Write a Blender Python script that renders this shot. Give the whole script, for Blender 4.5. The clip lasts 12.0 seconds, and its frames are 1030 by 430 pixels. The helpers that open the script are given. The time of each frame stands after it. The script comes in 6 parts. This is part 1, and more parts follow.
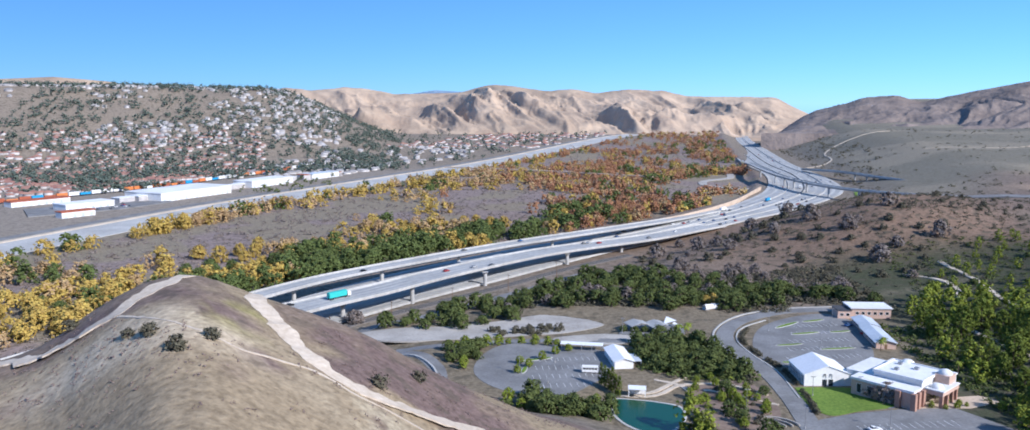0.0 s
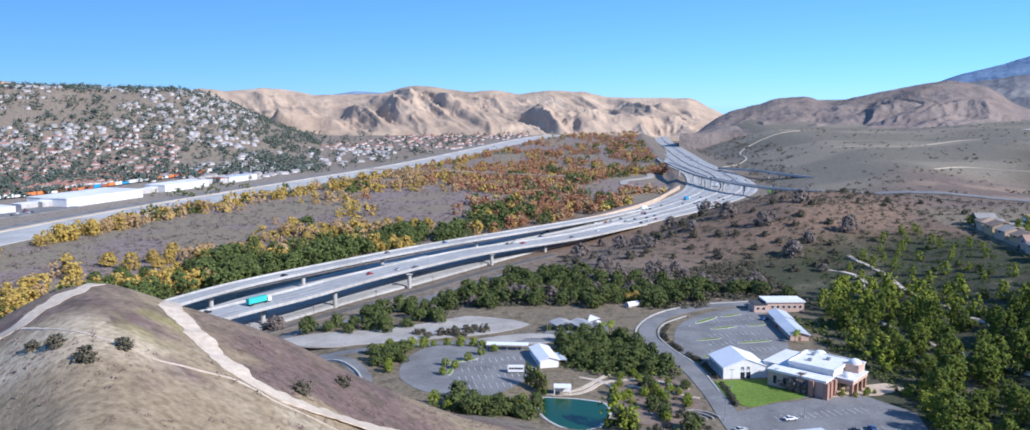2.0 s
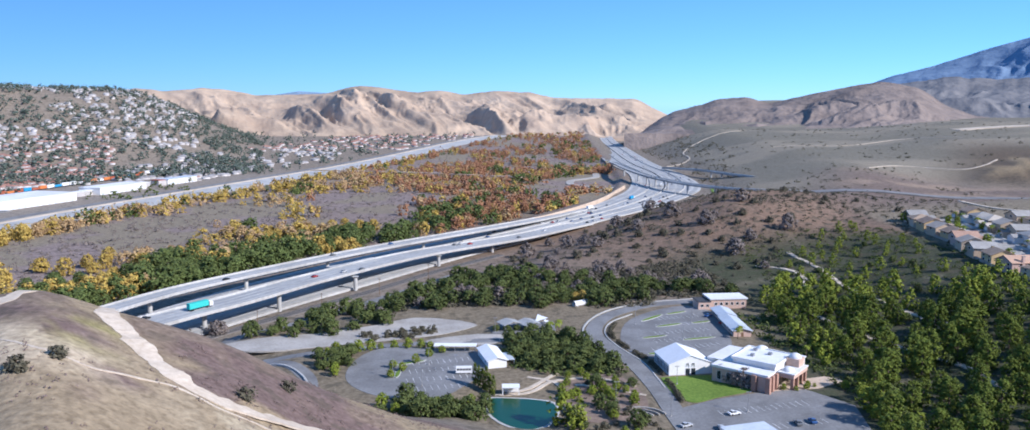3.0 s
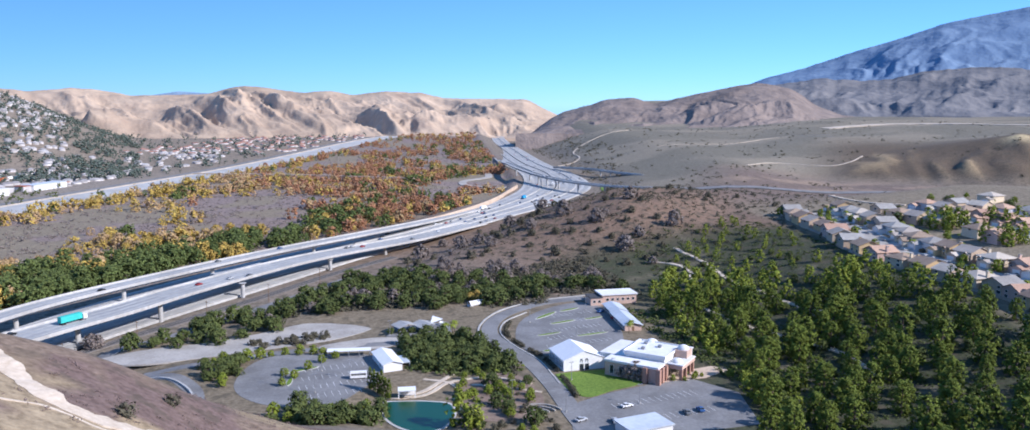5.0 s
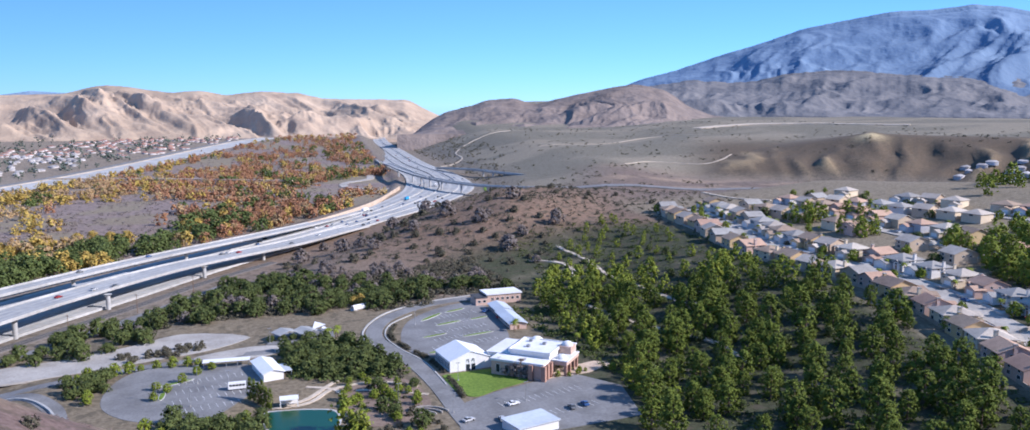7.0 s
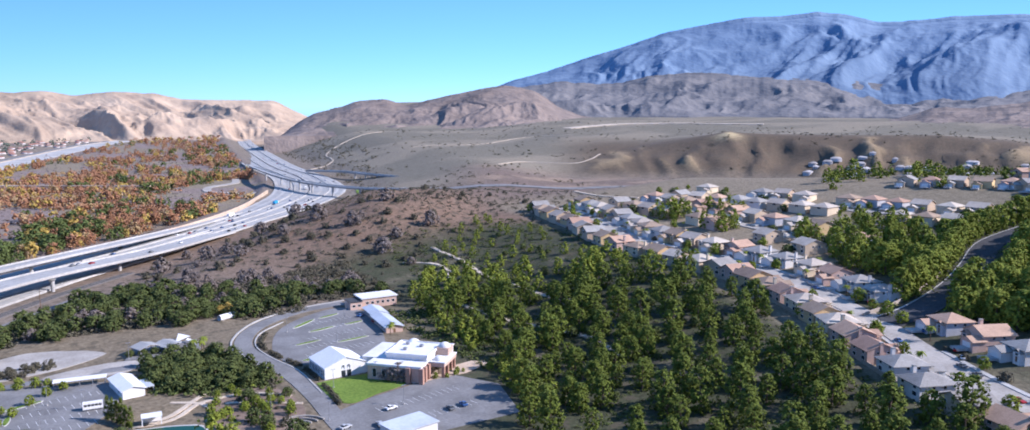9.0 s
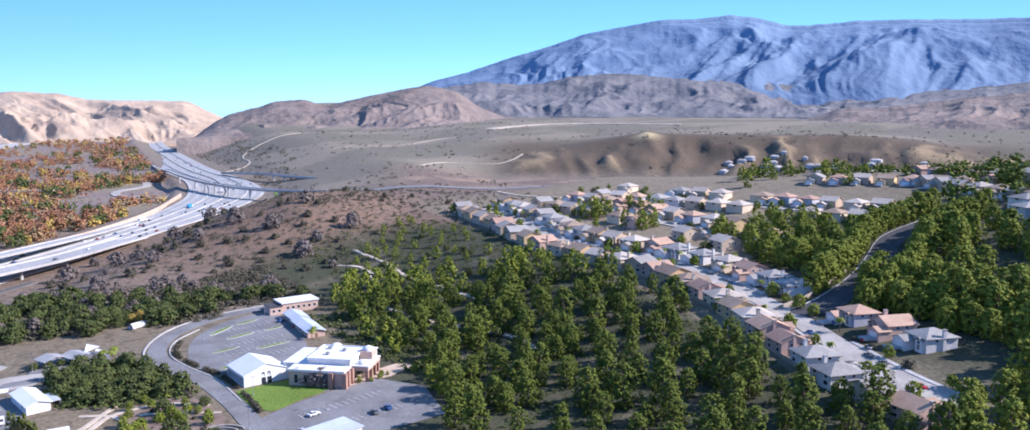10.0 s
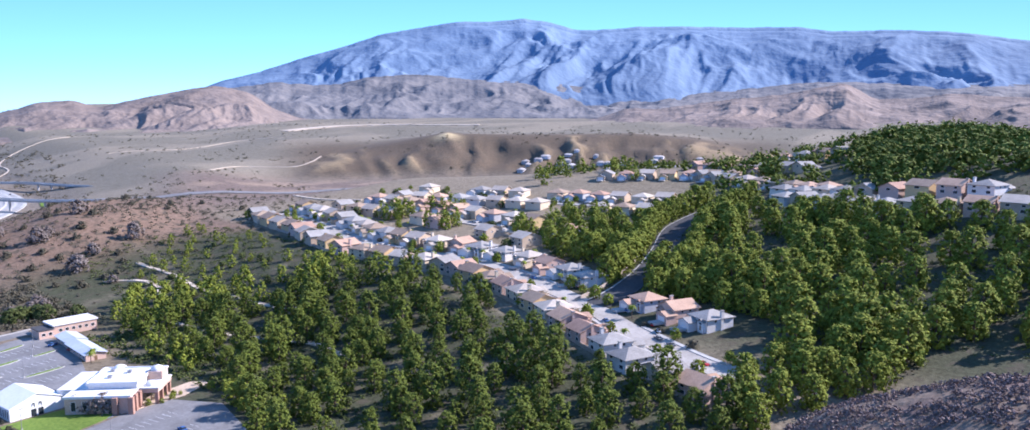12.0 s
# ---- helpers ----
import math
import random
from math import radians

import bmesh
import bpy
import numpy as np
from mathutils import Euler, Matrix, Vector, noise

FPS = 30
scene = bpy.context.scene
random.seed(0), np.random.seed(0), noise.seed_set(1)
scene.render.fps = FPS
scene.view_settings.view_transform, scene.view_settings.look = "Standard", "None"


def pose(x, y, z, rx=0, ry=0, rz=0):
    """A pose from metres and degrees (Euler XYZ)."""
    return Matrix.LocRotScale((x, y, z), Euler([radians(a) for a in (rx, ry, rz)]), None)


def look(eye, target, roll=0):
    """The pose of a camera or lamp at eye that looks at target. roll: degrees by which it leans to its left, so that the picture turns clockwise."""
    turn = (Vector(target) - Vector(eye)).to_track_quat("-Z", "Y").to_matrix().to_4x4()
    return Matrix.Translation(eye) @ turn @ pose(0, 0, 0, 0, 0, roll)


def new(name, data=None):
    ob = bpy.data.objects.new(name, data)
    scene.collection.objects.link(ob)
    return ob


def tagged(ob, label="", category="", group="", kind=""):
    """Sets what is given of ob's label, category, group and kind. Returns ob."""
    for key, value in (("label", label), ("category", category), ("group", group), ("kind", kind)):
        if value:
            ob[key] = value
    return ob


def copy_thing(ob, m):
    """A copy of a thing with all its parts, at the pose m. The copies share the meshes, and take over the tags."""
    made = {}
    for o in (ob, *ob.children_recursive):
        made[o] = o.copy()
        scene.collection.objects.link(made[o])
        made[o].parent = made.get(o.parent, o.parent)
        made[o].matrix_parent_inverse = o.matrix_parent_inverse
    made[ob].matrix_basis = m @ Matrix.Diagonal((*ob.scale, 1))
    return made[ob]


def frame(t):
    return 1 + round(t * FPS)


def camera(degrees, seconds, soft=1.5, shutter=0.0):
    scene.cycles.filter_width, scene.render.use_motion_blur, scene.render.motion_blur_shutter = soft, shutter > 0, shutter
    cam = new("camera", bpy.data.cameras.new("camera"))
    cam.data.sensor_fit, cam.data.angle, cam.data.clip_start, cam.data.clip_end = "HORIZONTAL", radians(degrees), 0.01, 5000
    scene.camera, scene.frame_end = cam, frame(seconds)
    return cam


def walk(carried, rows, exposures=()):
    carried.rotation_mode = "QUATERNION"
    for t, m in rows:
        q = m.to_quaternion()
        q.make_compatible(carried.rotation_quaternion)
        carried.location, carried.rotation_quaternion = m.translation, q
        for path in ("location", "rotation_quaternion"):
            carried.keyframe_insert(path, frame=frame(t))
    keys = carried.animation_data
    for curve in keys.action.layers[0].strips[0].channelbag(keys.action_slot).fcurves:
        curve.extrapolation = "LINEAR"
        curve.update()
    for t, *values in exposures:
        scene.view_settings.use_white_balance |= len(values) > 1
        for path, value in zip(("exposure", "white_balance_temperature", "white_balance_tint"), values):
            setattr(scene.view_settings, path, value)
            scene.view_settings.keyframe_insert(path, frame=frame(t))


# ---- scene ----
cam = camera(64.1, 12.0, soft=1.5)
EYE = 110.0
ROWS = [
    (0.0, 0.000, -7.763, -0.069),
    (0.5, -1.300, -7.739, -0.068),
    (1.0, -2.619, -7.721, -0.038),
    (1.5, -3.931, -7.704, -0.028),
    (2.0, -5.344, -7.694, -0.040),
    (2.5, -7.198, -7.665, -0.051),
    (3.0, -9.074, -7.659, -0.063),
    (5.0, -16.567, -7.624, -0.001),
    (5.5, -18.436, -7.608, -0.009),
    (6.0, -20.377, -7.597, -0.000),
    (6.5, -22.558, -7.593, 0.002),
    (7.0, -24.730, -7.581, -0.015),
    (9.0, -33.536, -7.524, 0.028),
    (9.5, -36.176, -7.527, 0.024),
    (10.0, -38.922, -7.488, 0.030),
    (10.5, -41.644, -7.480, 0.046),
    (11.0, -44.669, -7.453, 0.066),
    (11.5, -48.344, -7.441, 0.114),
    (12.0, -52.728, -7.448, 0.139),
]
walk(cam, [(t, pose(0, 0, EYE, 90 + pitch, roll, yaw)) for t, yaw, pitch, roll in ROWS], [(0.0, 0.38, 5450, 16), (5.5, 0.46, 5500, 20), (9.5, 0.66, 5550, 24), (12.0, 0.96, 5550, 26)])

# ---- light ----
SUN_BEARING, SUN_HEIGHT = 129.0, 33.0
world = bpy.data.worlds.new("sky")
scene.world = world
world.use_nodes = True
sky = world.node_tree.nodes.new("ShaderNodeTexSky")
sky.sky_type, sky.sun_disc = "NISHITA", False
sky.sun_elevation, sky.sun_rotation = radians(SUN_HEIGHT), radians(-SUN_BEARING)
sky.altitude, sky.air_density, sky.dust_density, sky.ozone_density = 2500, 1.0, 0.0, 4.0
tone = world.node_tree.nodes.new("ShaderNodeMix")
tone.data_type, tone.blend_type = "RGBA", "MULTIPLY"
tone.inputs[0].default_value, tone.inputs[7].default_value = 1.0, (0.70, 1.04, 1.40, 1)
world.node_tree.links.new(sky.outputs[0], tone.inputs[6])
even = world.node_tree.nodes.new("ShaderNodeMix")
even.data_type = "RGBA"
even.inputs[0].default_value, even.inputs[7].default_value = 0.30, (2.4, 5.2, 7.8, 1)
world.node_tree.links.new(tone.outputs[2], even.inputs[6])
world.node_tree.links.new(even.outputs[2], world.node_tree.nodes["Background"].inputs[0])
world.node_tree.nodes["Background"].inputs[1].default_value = 0.078
sun = new("sun", bpy.data.lights.new("sun", "SUN"))
sun.data.energy, sun.data.angle, sun.data.color = 5.0, radians(0.53), (1.0, 0.91, 0.76)
sun.matrix_world = look((0, 0, 0), (-math.sin(radians(SUN_BEARING)), -math.cos(radians(SUN_BEARING)), -math.tan(radians(SUN_HEIGHT))))

# ---- materials ----


def surface(name, dark, light, scale=1.0, rough=0.9, bump=0.2, patch=0.0, random_hue=0.0, island=False, metal=0.0, attribute="", where="object", spot=0.0, spot_scale=0.3):
    """A material from noise at two scales between two colours. patch: how much a larger noise darkens it; random_hue: how far copies differ."""
    m = bpy.data.materials.new(name)
    m.use_nodes = True
    n, link = m.node_tree.nodes, m.node_tree.links.new
    bsdf = n["Principled BSDF"]
    bsdf.inputs["Roughness"].default_value, bsdf.inputs["Metallic"].default_value = rough, metal
    bsdf.inputs["Specular IOR Level"].default_value = 0.25
    if where == "object":
        place = n.new("ShaderNodeTexCoord").outputs["Object"]
    else:
        place = n.new("ShaderNodeNewGeometry").outputs["Position"]

    def grain(size, detail=4.0):
        g = n.new("ShaderNodeTexNoise")
        g.inputs["Scale"].default_value, g.inputs["Detail"].default_value, g.inputs["Roughness"].default_value = size, detail, 0.62
        link(place, g.inputs["Vector"])
        return g.outputs["Fac"]

    def mapped(value, a, b, lo, hi):
        r = n.new("ShaderNodeMapRange")
        for socket, v in zip(("From Min", "From Max", "To Min", "To Max"), (a, b, lo, hi)):
            r.inputs[socket].default_value = v
        link(value, r.inputs["Value"])
        return r.outputs["Result"]

    def mixed(kind, factor, a, b):
        x = n.new("ShaderNodeMix")
        x.data_type, x.blend_type, x.clamp_factor = "RGBA", kind, True
        for socket, v in ((x.inputs[0], factor), (x.inputs[6], a), (x.inputs[7], b)):
            if isinstance(v, (int, float)):
                socket.default_value = v
            elif isinstance(v, tuple):
                socket.default_value = (*v, 1)
            else:
                link(v, socket)
        return x.outputs[2]

    fine = grain(scale)
    if attribute:
        a = n.new("ShaderNodeAttribute")
        a.attribute_name = attribute
        low = mixed("MULTIPLY", 1.0, a.outputs["Color"], dark)
        high = mixed("MULTIPLY", 1.0, a.outputs["Color"], light)
        colour = mixed("MIX", mapped(fine, 0.3, 0.7, 0, 1), low, high)
        if spot:
            speck = mapped(grain(spot_scale, 3.0), 0.52, 0.60, 0, spot)
            mul = n.new("ShaderNodeMath")
            mul.operation = "MULTIPLY"
            link(speck, mul.inputs[0])
            link(a.outputs["Alpha"], mul.inputs[1])
            colour = mixed("MIX", mul.outputs[0], colour, (0.085, 0.072, 0.050))
    else:
        colour = mixed("MIX", mapped(fine, 0.3, 0.7, 0, 1), dark, light)
    if patch:
        colour = mixed("MULTIPLY", mapped(grain(scale / 14, 3.0), 0.4, 0.65, 0, patch), colour, (0.35, 0.34, 0.33))
    if random_hue:
        if island:
            roll = n.new("ShaderNodeNewGeometry").outputs["Random Per Island"]
        else:
            roll = n.new("ShaderNodeObjectInfo").outputs["Random"]
        hsv = n.new("ShaderNodeHueSaturation")
        link(mapped(roll, 0, 1, 1 - random_hue, 1 + random_hue), hsv.inputs["Value"])
        link(mapped(roll, 0, 1, 0.5 - random_hue * 0.04, 0.5 + random_hue * 0.04), hsv.inputs["Hue"])
        link(colour, hsv.inputs["Color"])
        colour = hsv.outputs["Color"]
    link(colour, bsdf.inputs["Base Color"])
    if bump:
        b = n.new("ShaderNodeBump")
        b.inputs["Strength"].default_value, b.inputs["Distance"].default_value = bump, 0.4 / scale
        link(fine, b.inputs["Height"])
        link(b.outputs["Normal"], bsdf.inputs["Normal"])
    return m


# ---- lie of the land ----
TABLE = np.random.RandomState(7).rand(256, 256)


def vnoise(x, y, k=0):
    """Smooth noise, 0 to 1, one cell a unit."""
    x, y = np.asarray(x, float) + 17.3 * k, np.asarray(y, float) - 9.1 * k
    i, j = np.floor(x).astype(int), np.floor(y).astype(int)
    u, v = x - i, y - j
    u, v = u * u * (3 - 2 * u), v * v * (3 - 2 * v)
    a, b = TABLE[i % 256, j % 256], TABLE[(i + 1) % 256, j % 256]
    c, d = TABLE[i % 256, (j + 1) % 256], TABLE[(i + 1) % 256, (j + 1) % 256]
    return (a * (1 - u) + b * u) * (1 - v) + (c * (1 - u) + d * u) * v


def fbm(x, y, octaves=4, k=0):
    total, amp = 0.0, 0.5
    for o in range(octaves):
        total = total + amp * vnoise(x * 2 ** o, y * 2 ** o, k + o)
        amp *= 0.5
    return total / (1 - 0.5 ** octaves)


def ridged(x, y, octaves=4, k=0):
    total, amp = 0.0, 0.5
    for o in range(octaves):
        total = total + amp * (1 - np.abs(2 * vnoise(x * 2 ** o, y * 2 ** o, k + o) - 1))
        amp *= 0.5
    return total / (1 - 0.5 ** octaves)


def step(a, b, v):
    u = np.clip((v - a) / (b - a), 0, 1)
    return u * u * (3 - 2 * u)


def mound(x, y, cx, cy, along, across, turn):
    """A bell-shaped rise; turn: the bearing of its long axis in degrees."""
    s, c = np.sin(radians(turn)), np.cos(radians(turn))
    u, v = (x - cx) * s + (y - cy) * c, (x - cx) * c - (y - cy) * s
    return np.exp(-(u / along) ** 2 / 2 - (v / across) ** 2 / 2)


FREEWAY = [(-170, 320), (-155, 375), (-130, 424), (-90, 490), (-30, 565), (35, 640), (112, 714), (180, 790), (254, 887), (345, 1022), (430, 1260), (482, 1500), (550, 1868), (647, 2365), (766, 2790), (984, 3252), (1250, 3560)]


def smooth_line(points, n=12):
    """A smooth line through the points (Catmull-Rom), as an array."""
    p = np.array(points, float)
    p = np.vstack([2 * p[0] - p[1], p, 2 * p[-1] - p[-2]])
    out = []
    for i in range(1, len(p) - 2):
        for s in np.arange(n) / n:
            a, b, c, d = p[i - 1], p[i], p[i + 1], p[i + 2]
            out.append(0.5 * (2 * b + (c - a) * s + (2 * a - 5 * b + 4 * c - d) * s * s + (3 * b - a - 3 * c + d) * s ** 3))
    return np.array(out + [p[-2]])


FREEWAY_LINE = smooth_line(FREEWAY, 6)


def beside(x, y, line):
    """Distance from a line in plan, positive on its right."""
    x, y = np.asarray(x, float), np.asarray(y, float)
    best, side = np.full(x.shape, 1e9), np.ones(x.shape)
    for (ax, ay), (bx, by) in zip(line[:-1, :2], line[1:, :2]):
        dx, dy = bx - ax, by - ay
        t = np.clip(((x - ax) * dx + (y - ay) * dy) / (dx * dx + dy * dy), 0, 1)
        ex, ey = x - ax - t * dx, y - ay - t * dy
        q = ex * ex + ey * ey
        near = q < best
        best = np.where(near, q, best)
        side = np.where(near, np.where(ex * dy - ey * dx > 0, 1.0, -1.0), side)
    return np.sqrt(best) * side


def land(x, y):
    """Height of the ground in plan."""
    x, y = np.asarray(x, float), np.asarray(y, float)
    d, az = np.hypot(x, y) + 1e-6, np.degrees(np.arctan2(x, y))
    s = beside(x, y, FREEWAY_LINE)
    # the river flats and the far side of the valley
    z = -12 + 3.0 * (fbm(x / 90, y / 90, 3) - 0.5) * step(30, 120, -s) * step(-900, -500, -d)
    z = z + 6.0 * step(-66, -56, s) + 6.0 * step(64, 130, s)
    z = z + step(1500, 2600, d) * 22 * step(-40, 60, -s)
    # the plain beyond the interchange, on the right
    right = step(60, 280, s) * step(800, 1100, d)
    z = z + right * (12 + 0.030 * (d - 900) * step(38, 30, az) + (np.interp(d, [900, 1260, 1600, 2150, 5000], [-10, -9, 28, 58, 60])) * step(30, 38, az) + 9 * (fbm(x / 260, y / 260, 3, 5) - 0.5))
    # the hill of houses over the railway
    z = z + step(1500, 2350, d) * step(-7, -18, az) * 150 * (0.72 + 0.5 * fbm(x / 300, y / 300, 3, 3))
    z = np.where((d > 1500) & (az < -6), np.minimum(z, 104 + d * np.tan(np.radians(np.interp(az, [-37, -28, -25, -16, -9, -6], [1.1, 1.1, 1.12, 0.95, 0.2, -1.2])))), z)
    # the brown hill between freeway and houses
    brown = mound(x, y, 350, 618, 100, 82, 112) * 45 + mound(x, y, 245, 600, 60, 55, 90) * 5
    z = z + brown * (0.86 + 0.28 * fbm(x / 45, y / 45, 4, 9)) * step(42, 110, s)
    # the terrace with the houses, and the planted bank below it
    edge = 252 + np.interp(y, [0, 136, 316, 522, 600], [-30, 4, 72, 104, 110])
    terrace = np.clip(10 + 0.08 * (x - 265) + 0.02 * (y - 200), 4, 42)
    on = step(-120, -6, x - edge) * step(700, 560, y) * step(1000, 800, d) * step(-120, 0, y)
    bank = 3.0 * (fbm(x / 26, y / 26, 3, 12) - 0.5) * step(-130, -90, x - edge) * step(0, -25, x - edge)
    z = z * (1 - on) + on * np.maximum(terrace, z * 0.6) + bank
    z = z + 30 * mound(x, y, 560, 10, 110, 90, 80) + 48 * mound(x, y, 905, 170, 230, 90, 70) + 12 * mound(x, y, 840, 430, 170, 90, 60)
    # the eroded bluffs: a table of dry ground with a gullied face
    table = 110 + 1480 * np.tan(np.radians(np.interp(az, [34, 36.5, 39, 42.6, 45.3, 47.1, 48, 48.9, 51.6, 56.2, 60.7, 64.7, 67.7, 72], [-4.4, -3.75, -3.35, -2.75, -2.3, -1.95, -1.7, -1.85, -1.95, -1.95, -1.86, -2.2, -2.75, -4.2])))
    face = np.clip((d - 1255) / 225, 0, 1)
    arc = np.radians(az) * 1350 + 80 * (fbm(x / 120, y / 120, 3, 15) - 0.5)
    rise = np.clip(face ** 0.7 + 1.25 * (ridged(arc / 70, d / 280, 4, 2) - 0.80) * np.sin(np.pi * face), 0, 1)
    back = step(2000, 1520, d) * step(33, 37, az) * step(75, 70, az)
    z = np.where(back > 0, np.maximum(z, z * (1 - back) + (z + np.maximum(table - z, 0) * rise) * back), z)
    # the near ridge that runs out below the viewpoint
    crest = sum(np.interp(az + k, [-180, -60, -40, -32, -29, -22.5, -14, -10, -5, 0, 5, 10, 16, 45, 58, 66, 73, 85, 110, 180],
                          [72, 60, 52, 48, 58, 69.5, 55.0, 48.5, 36, 26, 20, 6, -5, -5, 0, 24, 49, 63, 74, 72]) for k in (-2.4, -1.2, 0, 1.2, 2.4)) / 5
    crest = 40 + (crest - 40) * step(12, 88, d)
    reach = np.interp(az, [-180, -60, -22, 0, 60, 90, 180], [230, 220, 216, 205, 165, 165, 230])
    out = 1 - step(1.0, np.interp(az, [-32, -22, 0, 20], [1.5, 1.42, 1.45, 1.5]), d / reach)
    ridge = crest * (0.84 + 0.16 * step(0.3, 1.0, d / reach)) + 2.2 * (fbm(x / 22, y / 22, 4, 4) - 0.5)
    z = np.maximum(z, z * (1 - out) + ridge * out) if np.ndim(z) else max(z, z * (1 - out) + ridge * out)
    # levelled ground
    for cx, cy, rx, ry, level in ((15, 335, 62, 52, 0), (140, 340, 75, 100, 0), (50, 288, 26, 22, -1.5), (-10, 400, 60, 30, -1.5)):
        q = np.hypot((x - cx) / rx, (y - cy) / ry)
        w = 1 - step(0.85, 1.25, q)
        z = z * (1 - w) + level * w
    return z


# ---- the ground ----


def part(name, bm, material, parent=None, label=""):
    """Links a bmesh as one mesh object under a thing or a part."""
    me = bpy.data.meshes.new(name)
    bm.to_mesh(me)
    bm.free()
    me.materials.append(material)
    ob = new(name, me)
    if parent is not None:
        ob.parent = parent
    if label:
        ob["label"] = label
    return ob


def mesh_of(name, verts, faces, material, parent=None, smooth=False):
    """An object from arrays of corners and faces."""
    me = bpy.data.meshes.new(name)
    me.from_pydata([tuple(map(float, v)) for v in verts], [], [tuple(map(int, f)) for f in faces])
    me.materials.append(material)
    if smooth:
        me.polygons.foreach_set("use_smooth", np.ones(len(me.polygons), dtype=bool))
    me.update()
    ob = new(name, me)
    if parent is not None:
        ob.parent = parent
    return ob


def grid_faces(rows, columns, closed=False):
    i, j = np.meshgrid(np.arange(rows - 1), np.arange(columns if closed else columns - 1), indexing="ij")
    i, j = i.ravel(), j.ravel()
    k = (j + 1) % columns
    return np.stack([i * columns + j, i * columns + k, (i + 1) * columns + k, (i + 1) * columns + j], 1)


def soil_colours(x, y, z):
    """The ground's colours by kind of cover, with tree shade worked in under the pines, and the share of brush in
    alpha.
    """
    d, az = np.hypot(x, y), np.degrees(np.arctan2(x, y))
    s = beside(x, y, FREEWAY_LINE)
    wide = fbm(x / 60, y / 60, 4, 21)[:, None]
    rgb = np.full((len(x), 3), 0.0) + np.array((0.225, 0.190, 0.150))
    brush = np.full(len(x), 0.75)

    def lay(where, colour, amount):
        w = np.clip(where, 0, 1)
        rgb[:] = rgb * (1 - w[:, None]) + np.array(colour) * w[:, None]
        brush[:] = brush * (1 - w) + amount * w

    flats = step(30, 70, -s) * step(2900, 2500, d)
    lay(flats, (0.26, 0.205, 0.185), 0.7)
    lay(flats * step(0.47, 0.56, wide[:, 0]), (0.25, 0.21, 0.15), 0.3)
    town = step(-beside_levee_margin, 40, -beside(x, y, LEVEE_LINE))
    lay(town * step(60, 90, -s), (0.28, 0.24, 0.195), 0.5)
    lay(town * step(1450, 1700, d), (0.26, 0.215, 0.165), 0.6)
    far_plain = step(900, 1200, d) * step(60, 160, s)
    lay(far_plain, (0.195, 0.178, 0.135), 0.45)
    lay(far_plain * step(0.50, 0.60, fbm(x / 300, y / 120, 3, 31)), (0.26, 0.228, 0.17), 0.15)
    lay(mound(x, y, 318, 640, 200, 150, 118) * 1.4, (0.215, 0.145, 0.100), 0.85)
    lay(step(620, 740, d) * step(1330, 1180, d) * step(27, 33, az) * step(0, 40, s), (0.185, 0.140, 0.115), 0.8)
    lay(step(0.56, 0.64, fbm(x / 90, y / 40, 3, 19)) * step(760, 850, d) * step(1330, 1180, d) * step(29, 33, az), (0.29, 0.22, 0.16), 0.2)
    # bluffs: dark brown base, paler tan along the spurs of the gully noise
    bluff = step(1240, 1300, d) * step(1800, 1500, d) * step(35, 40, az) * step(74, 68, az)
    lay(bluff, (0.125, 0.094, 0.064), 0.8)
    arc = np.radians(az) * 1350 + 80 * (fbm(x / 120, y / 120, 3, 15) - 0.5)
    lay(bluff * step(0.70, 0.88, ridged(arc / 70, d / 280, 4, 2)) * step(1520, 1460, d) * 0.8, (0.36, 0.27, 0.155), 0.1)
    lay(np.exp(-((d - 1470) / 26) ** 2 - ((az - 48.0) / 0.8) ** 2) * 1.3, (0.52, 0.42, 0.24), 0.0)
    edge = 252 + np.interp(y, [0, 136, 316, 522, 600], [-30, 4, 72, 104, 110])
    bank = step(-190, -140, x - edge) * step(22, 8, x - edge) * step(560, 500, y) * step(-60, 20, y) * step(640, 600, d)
    # green ground cover, its colour darkened further for the pines' shade
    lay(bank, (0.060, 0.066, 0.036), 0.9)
    lay(bank * step(0.66, 0.72, ridged(x / 70, y / 70, 2, 41) - 0.2) * 0.5, (0.20, 0.17, 0.12), 0.3)
    terrace = step(-4, 12, x - edge) * step(620, 560, y) * step(960, 860, d) * step(-40, 20, y)
    lay(terrace, (0.24, 0.20, 0.14), 0.3)
    # same ground cover below the upper pines, tree shade included in the colour
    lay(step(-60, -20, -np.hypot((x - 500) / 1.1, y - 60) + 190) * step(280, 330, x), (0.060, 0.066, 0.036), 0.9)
    lay(mound(x, y, 905, 170, 300, 130, 70) * 1.6, (0.10, 0.10, 0.06), 0.8)
    near = step(310, 235, d) * step(6, 14, z)
    lay(near, (0.220, 0.165, 0.122), 0.35)
    lay(near * step(0.47, 0.62, fbm(x / 16, y / 16, 4, 8)), (0.170, 0.120, 0.104), 0.6)
    lay(near * step(0.57, 0.66, fbm(x / 30, y / 30, 3, 14)), (0.30, 0.235, 0.15), 0.1)
    lay(near * np.exp(-((x + 76) / 20) ** 2 - ((y - 163) / 9) ** 2) * 2.4 * step(0.25, 0.42, fbm(x / 9, y / 9, 3, 61)), (0.47, 0.385, 0.27), 0.0)
